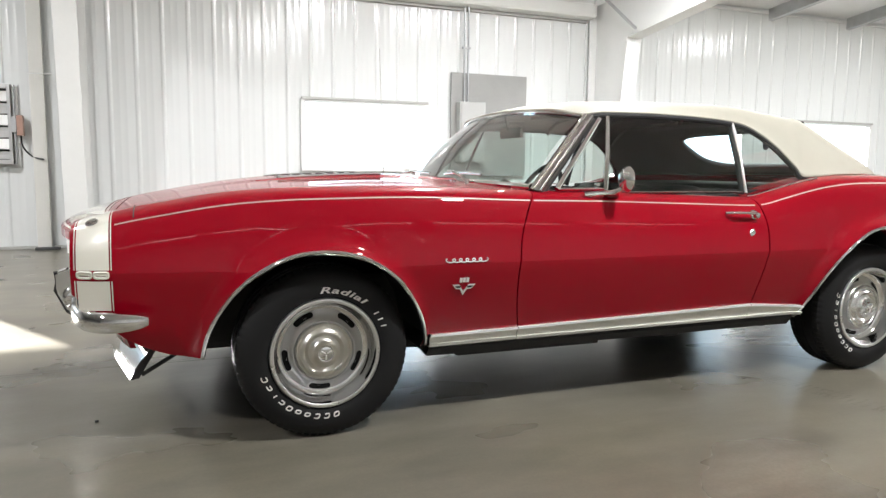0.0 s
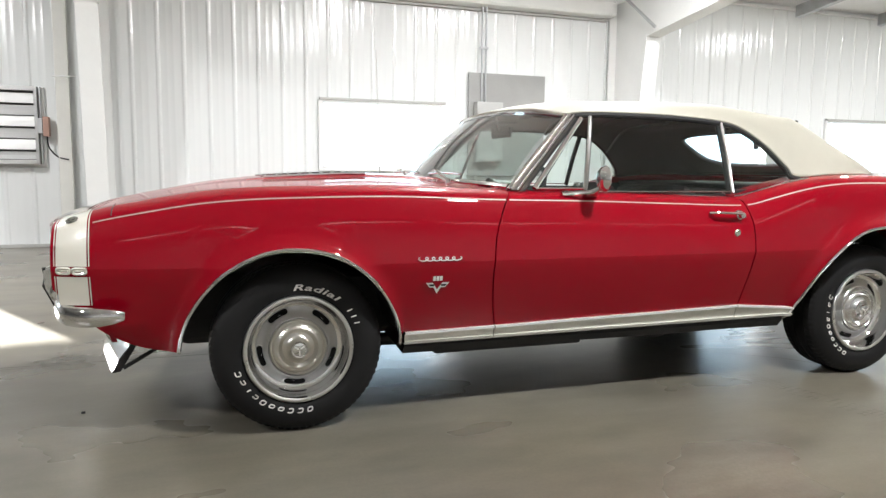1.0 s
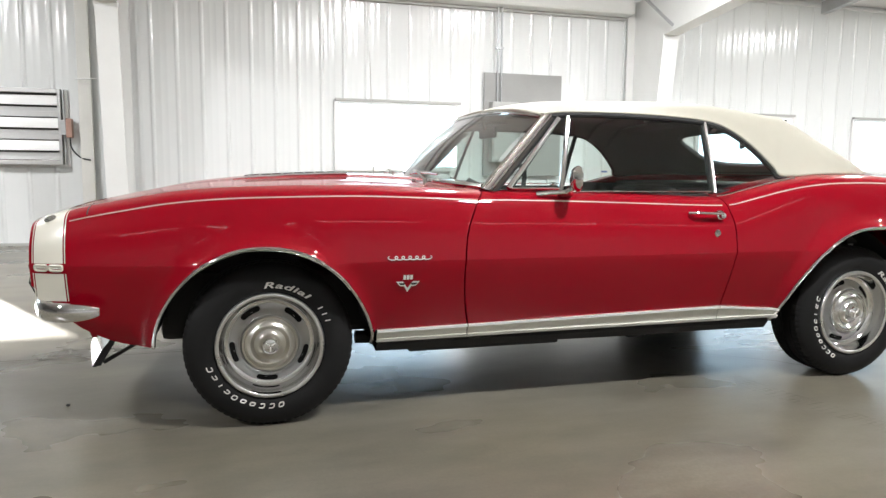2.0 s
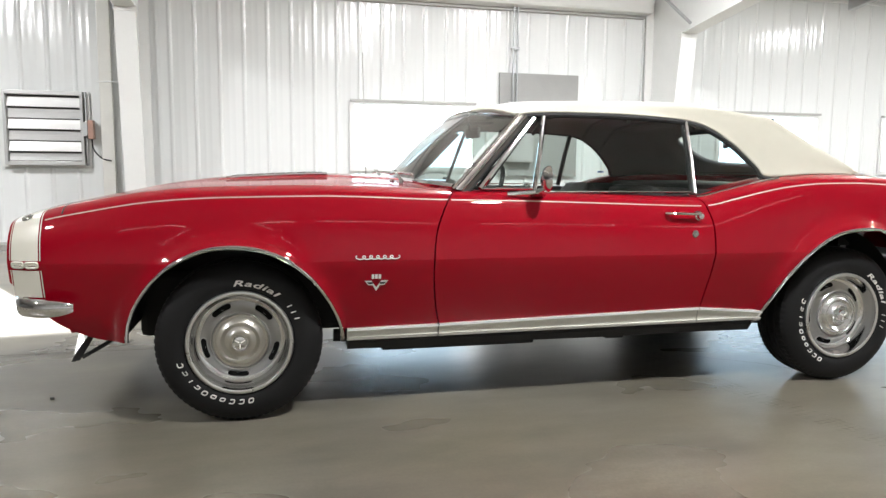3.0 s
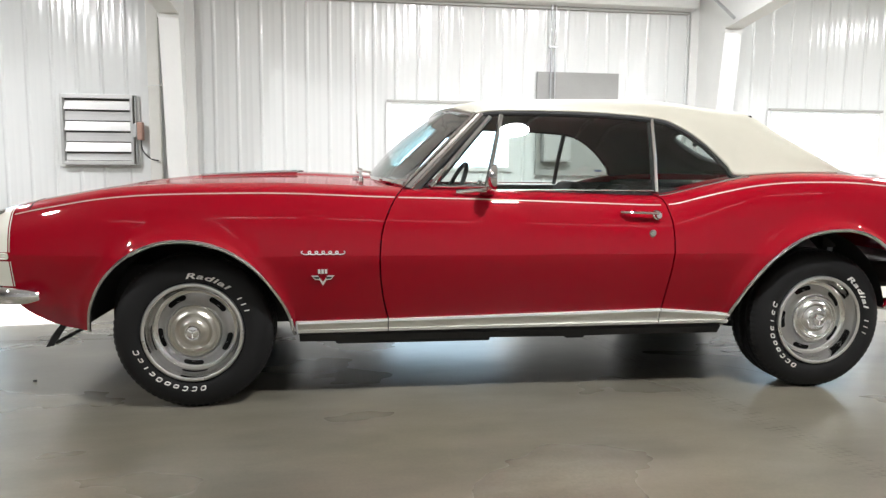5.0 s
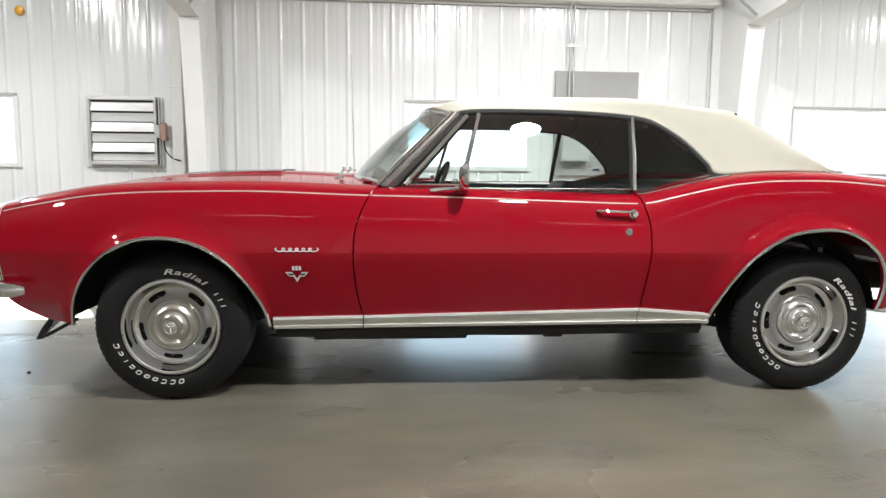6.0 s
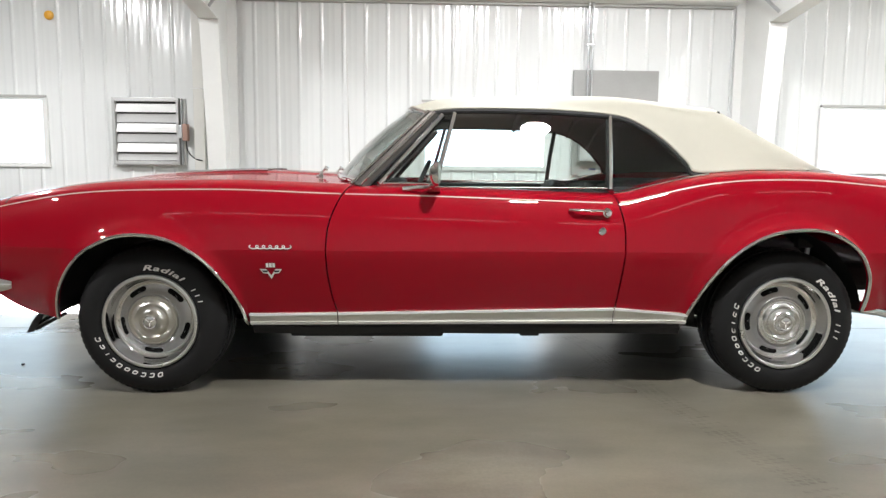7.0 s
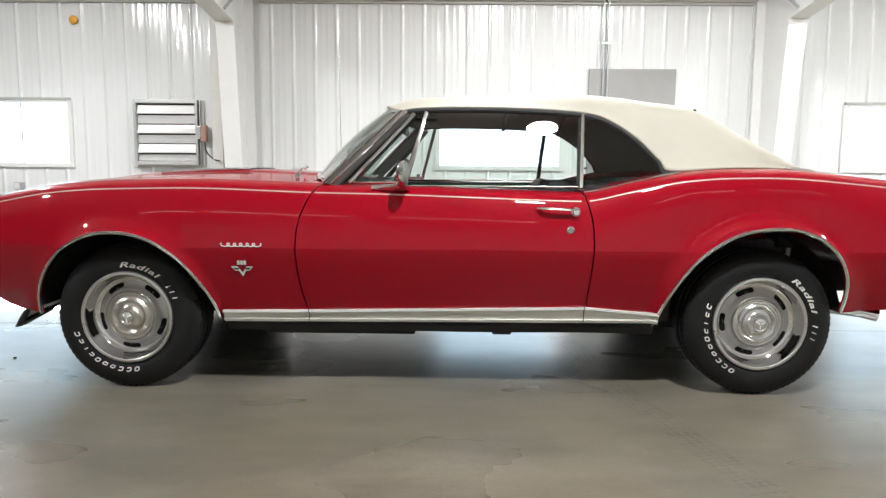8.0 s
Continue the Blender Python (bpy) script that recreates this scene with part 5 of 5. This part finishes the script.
def stadium(r, half, width, n=8):
    """Outline of a slot that follows the circle."""
    pts = []
    for k in range(n + 1):
        a = -half + 2 * half * k / n
        pts.append(((r + width) * math.cos(a), (r + width) * math.sin(a)))
    for k in range(1, 6):
        b = k / 6 * math.pi
        pts.append(((r + width * math.cos(b)) * math.cos(half + math.sin(b) * width / r), (r + width * math.cos(b)) * math.sin(half + math.sin(b) * width / r)))
    for k in range(n + 1):
        a = half - 2 * half * k / n
        pts.append(((r - width) * math.cos(a), (r - width) * math.sin(a)))
    for k in range(1, 6):
        b = math.pi - k / 6 * math.pi
        pts.append(((r + width * math.cos(b)) * math.cos(-half - math.sin(b) * width / r), (r + width * math.cos(b)) * math.sin(-half - math.sin(b) * width / r)))
    return pts


def bent(bm, a0, r0):
    """Lays flat letters (x along, z up) round the sidewall from the angle a0 on, at the radius r0."""
    for v in bm.verts:
        a, r = a0 - v.co.x / (r0 + 0.01), r0 + v.co.z
        v.co = Vector((r * math.cos(a), -0.1183 + v.co.y, r * math.sin(a)))
    return bm


def sidewall_words():
    """The tyre's raised white writing: one plain word, and rows of plain rings and bars."""
    out = []
    text = bpy.data.curves.new("word", "FONT")
    text.body, text.size, text.extrude, text.offset, text.shear, text.space_character = "Radial", 0.031, 0.0012, 0.0006, 0.25, 1.12
    ob = new("word", text)
    me = bpy.data.meshes.new_from_object(ob.evaluated_get(bpy.context.evaluated_depsgraph_get()))
    bpy.data.objects.remove(ob)
    bpy.data.curves.remove(text)
    bm = bmesh.new()
    bm.from_mesh(me)
    bpy.data.meshes.remove(me)
    wide = 0.188 / max(v.co.x for v in bm.verts)
    for v in bm.verts:
        v.co = Vector((v.co.x * wide, v.co.z, v.co.y))
    out.append(bent(bm, radians(96), 0.224))
    for a in (37.0, 30.0, 23.0):
        out.append(bent(tube([(0.0, 0, 0.001), (0.005, 0, 0.021)], 0.0026, 6, up=(0, 1, 0)), radians(a), 0.224))
    for k, (kind, high) in enumerate(zip("ccicooocco", (22, 16, 16, 16, 20, 16, 16, 20, 20, 20))):
        h = high / 1000
        if kind == "i":
            path, closed = [(0.006, 0, 0.001), (0.010, 0, h)], False
        else:
            a0, a1 = (0, 2 * math.pi) if kind == "o" else (0.6, 2 * math.pi - 0.6)
            turns = [a0 + (a1 - a0) * q / 20 for q in range(20 if kind == "o" else 21)]
            path = [(0.0105 + 0.0088 * abs(math.cos(a)) ** 0.6 * (1 if math.cos(a) > 0 else -1) + 0.003 * math.sin(a), 0, h / 2 + (h / 2 - 0.002) * abs(math.sin(a)) ** 0.6 * (1 if math.sin(a) > 0 else -1)) for a in turns]
            closed = kind == "o"
        bm = tube(path, 0.0027, 6, close=closed, up=(0, 1, 0))
        out.append(bent(bm, radians(201.5 + k * 8.9), 0.2245))
    return out


def wheel(x, s, tyre_turn, rim_turn):
    w = new("wheel")
    w.parent = car
    w.matrix_local = pose(x, s * (0.752 if x < 1 else 0.758), 0.3215, 0, 0, 0 if s < 0 else 180)
    tread = lambda k, i: (-0.003 if (i % 4 == 0 and (7 <= k <= 9 or k >= len(TYRE_SEC) - 10)) else 0)
    ty = part("tyre", lathe(TYRE_SEC, 288, wobble=tread), TYRE, w, "black tyre with raised white marks", angle=25)
    ty.matrix_local = pose(0, 0, 0, 0, -tyre_turn, 0)
    d = radians
    for word in sidewall_words():
        part("sidewall_mark", word, TYRE_WHITE, w, smooth=False).matrix_local = pose(0, 0, 0, 0, -tyre_turn, 0)
    rim = part("rim", lathe([(0.172, 0.08), (0.166, -0.03), (0.158, -0.044), (0.153, -0.0465), (0.146, -0.0485), (0.134, -0.053), (0.126, -0.057), (0.121, -0.063), (0.117, -0.076), (0.113, -0.080), (0.109, -0.078), (0.106, -0.070), (0.0, -0.066)], 96), SILVER, w, "silver painted rally rim with five slots")
    rim.matrix_local = pose(0, 0, 0, 0, -rim_turn, 0)
    for k in range(5):
        turn = Matrix.Rotation(-(2 * math.pi * k / 5 + radians(49)), 4, "Y")
        pts = stadium(0.1405, 0.215, 0.0122)
        face = lambda px, pz: -0.0545 + 0.33 * (math.hypot(px, pz) - 0.1305)
        # flat black plate over the rim colours in the shade inside the slot
        bm = bmesh.new()
        bm.faces.new([bm.verts.new((px, face(px, pz) - 0.0012, pz)) for px, pz in pts])
        bm.transform(turn)
        part("slot", bm, SLOT_SHADE, w, "black plate standing in for a slot's shade", smooth=False).matrix_local = pose(0, 0, 0, 0, -rim_turn, 0)
        bm = tube([Vector((px, face(px, pz), pz)) for px, pz in pts], 0.0022, 6, close=True, up=(0, 1, 0))
        bm.transform(turn)
        part("slot_edge", bm, SILVER, w).matrix_local = pose(0, 0, 0, 0, -rim_turn, 0)
    ring = part("trim_ring", lathe([(0.188, -0.1175), (0.1865, -0.110), (0.185, -0.096), (0.183, -0.080), (0.180, -0.066), (0.175, -0.0545), (0.166, -0.0475), (0.155, -0.0455)], 96), BARREL_CHROME, w, "chrome trim ring")
    part("ring_lip", lathe([(0.199, -0.098), (0.2045, -0.108), (0.2045, -0.114), (0.2015, -0.1185), (0.196, -0.1205), (0.191, -0.1198), (0.188, -0.1175)], 96), TRIM_CHROME, ring)
    cap = part("hub_cap", lathe([(0.107, -0.070), (0.1065, -0.080), (0.103, -0.0865), (0.098, -0.0865), (0.094, -0.081), (0.088, -0.082), (0.080, -0.092), (0.074, -0.0945), (0.067, -0.090), (0.060, -0.084), (0.050, -0.086), (0.042, -0.092), (0.037, -0.101), (0.0335, -0.112), (0.031, -0.119)], 72), CAP_METAL if x < 1 else CAP_BRIGHT, w, "aged yellowed hub cap" if x < 1 else "bright hub cap")
    part("cap_centre", lathe([(0.031, -0.119), (0.029, -0.1225), (0.026, -0.122), (0.0245, -0.119), (0.012, -0.121), (0, -0.1213)], 48), CHROME, w)
    for k in range(3):
        a = 2 * math.pi * k / 3 + 0.5
        part("cap_spoke", tube([(0.004 * math.cos(a), -0.121, 0.004 * math.sin(a)), (0.021 * math.cos(a), -0.1195, 0.021 * math.sin(a))], 0.0026, 6), BADGE, w)
    part("brake_drum", lathe([(0, 0.02), (0.14, 0.02), (0.14, 0.09), (0, 0.09)], 32), UNDER, w)
    return w


# rear dampers and springs behind the wheels
for s in (-1, 1):
    dm = part("damper", tube([(2.97, s * 0.60, 0.33), (2.99, s * 0.60, 0.52)], 0.032, 14), STEEL_GREY, car)
    part("damper_rod", tube([(2.99, s * 0.60, 0.52), (3.005, s * 0.60, 0.68)], 0.012, 8), STEEL_GREY, dm)
    part("damper_mount", box(2.93, 3.0, s * 0.62 - 0.02, s * 0.62 + 0.02, 0.63, 0.68, 0.006), UNDER, car)
    part("leaf_spring", tube(smooth_path([(2.1, s * 0.55, 0.32), (2.75, s * 0.55, 0.24), (3.2, s * 0.55, 0.36)]), 0.028, 8, flat=0.5), UNDER, car)
wheel(0.008, -1, 0, 0)
wheel(2.77, -1, -38, -11)
wheel(0.008, 1, 20, 15)
wheel(2.77, 1, 70, 40)
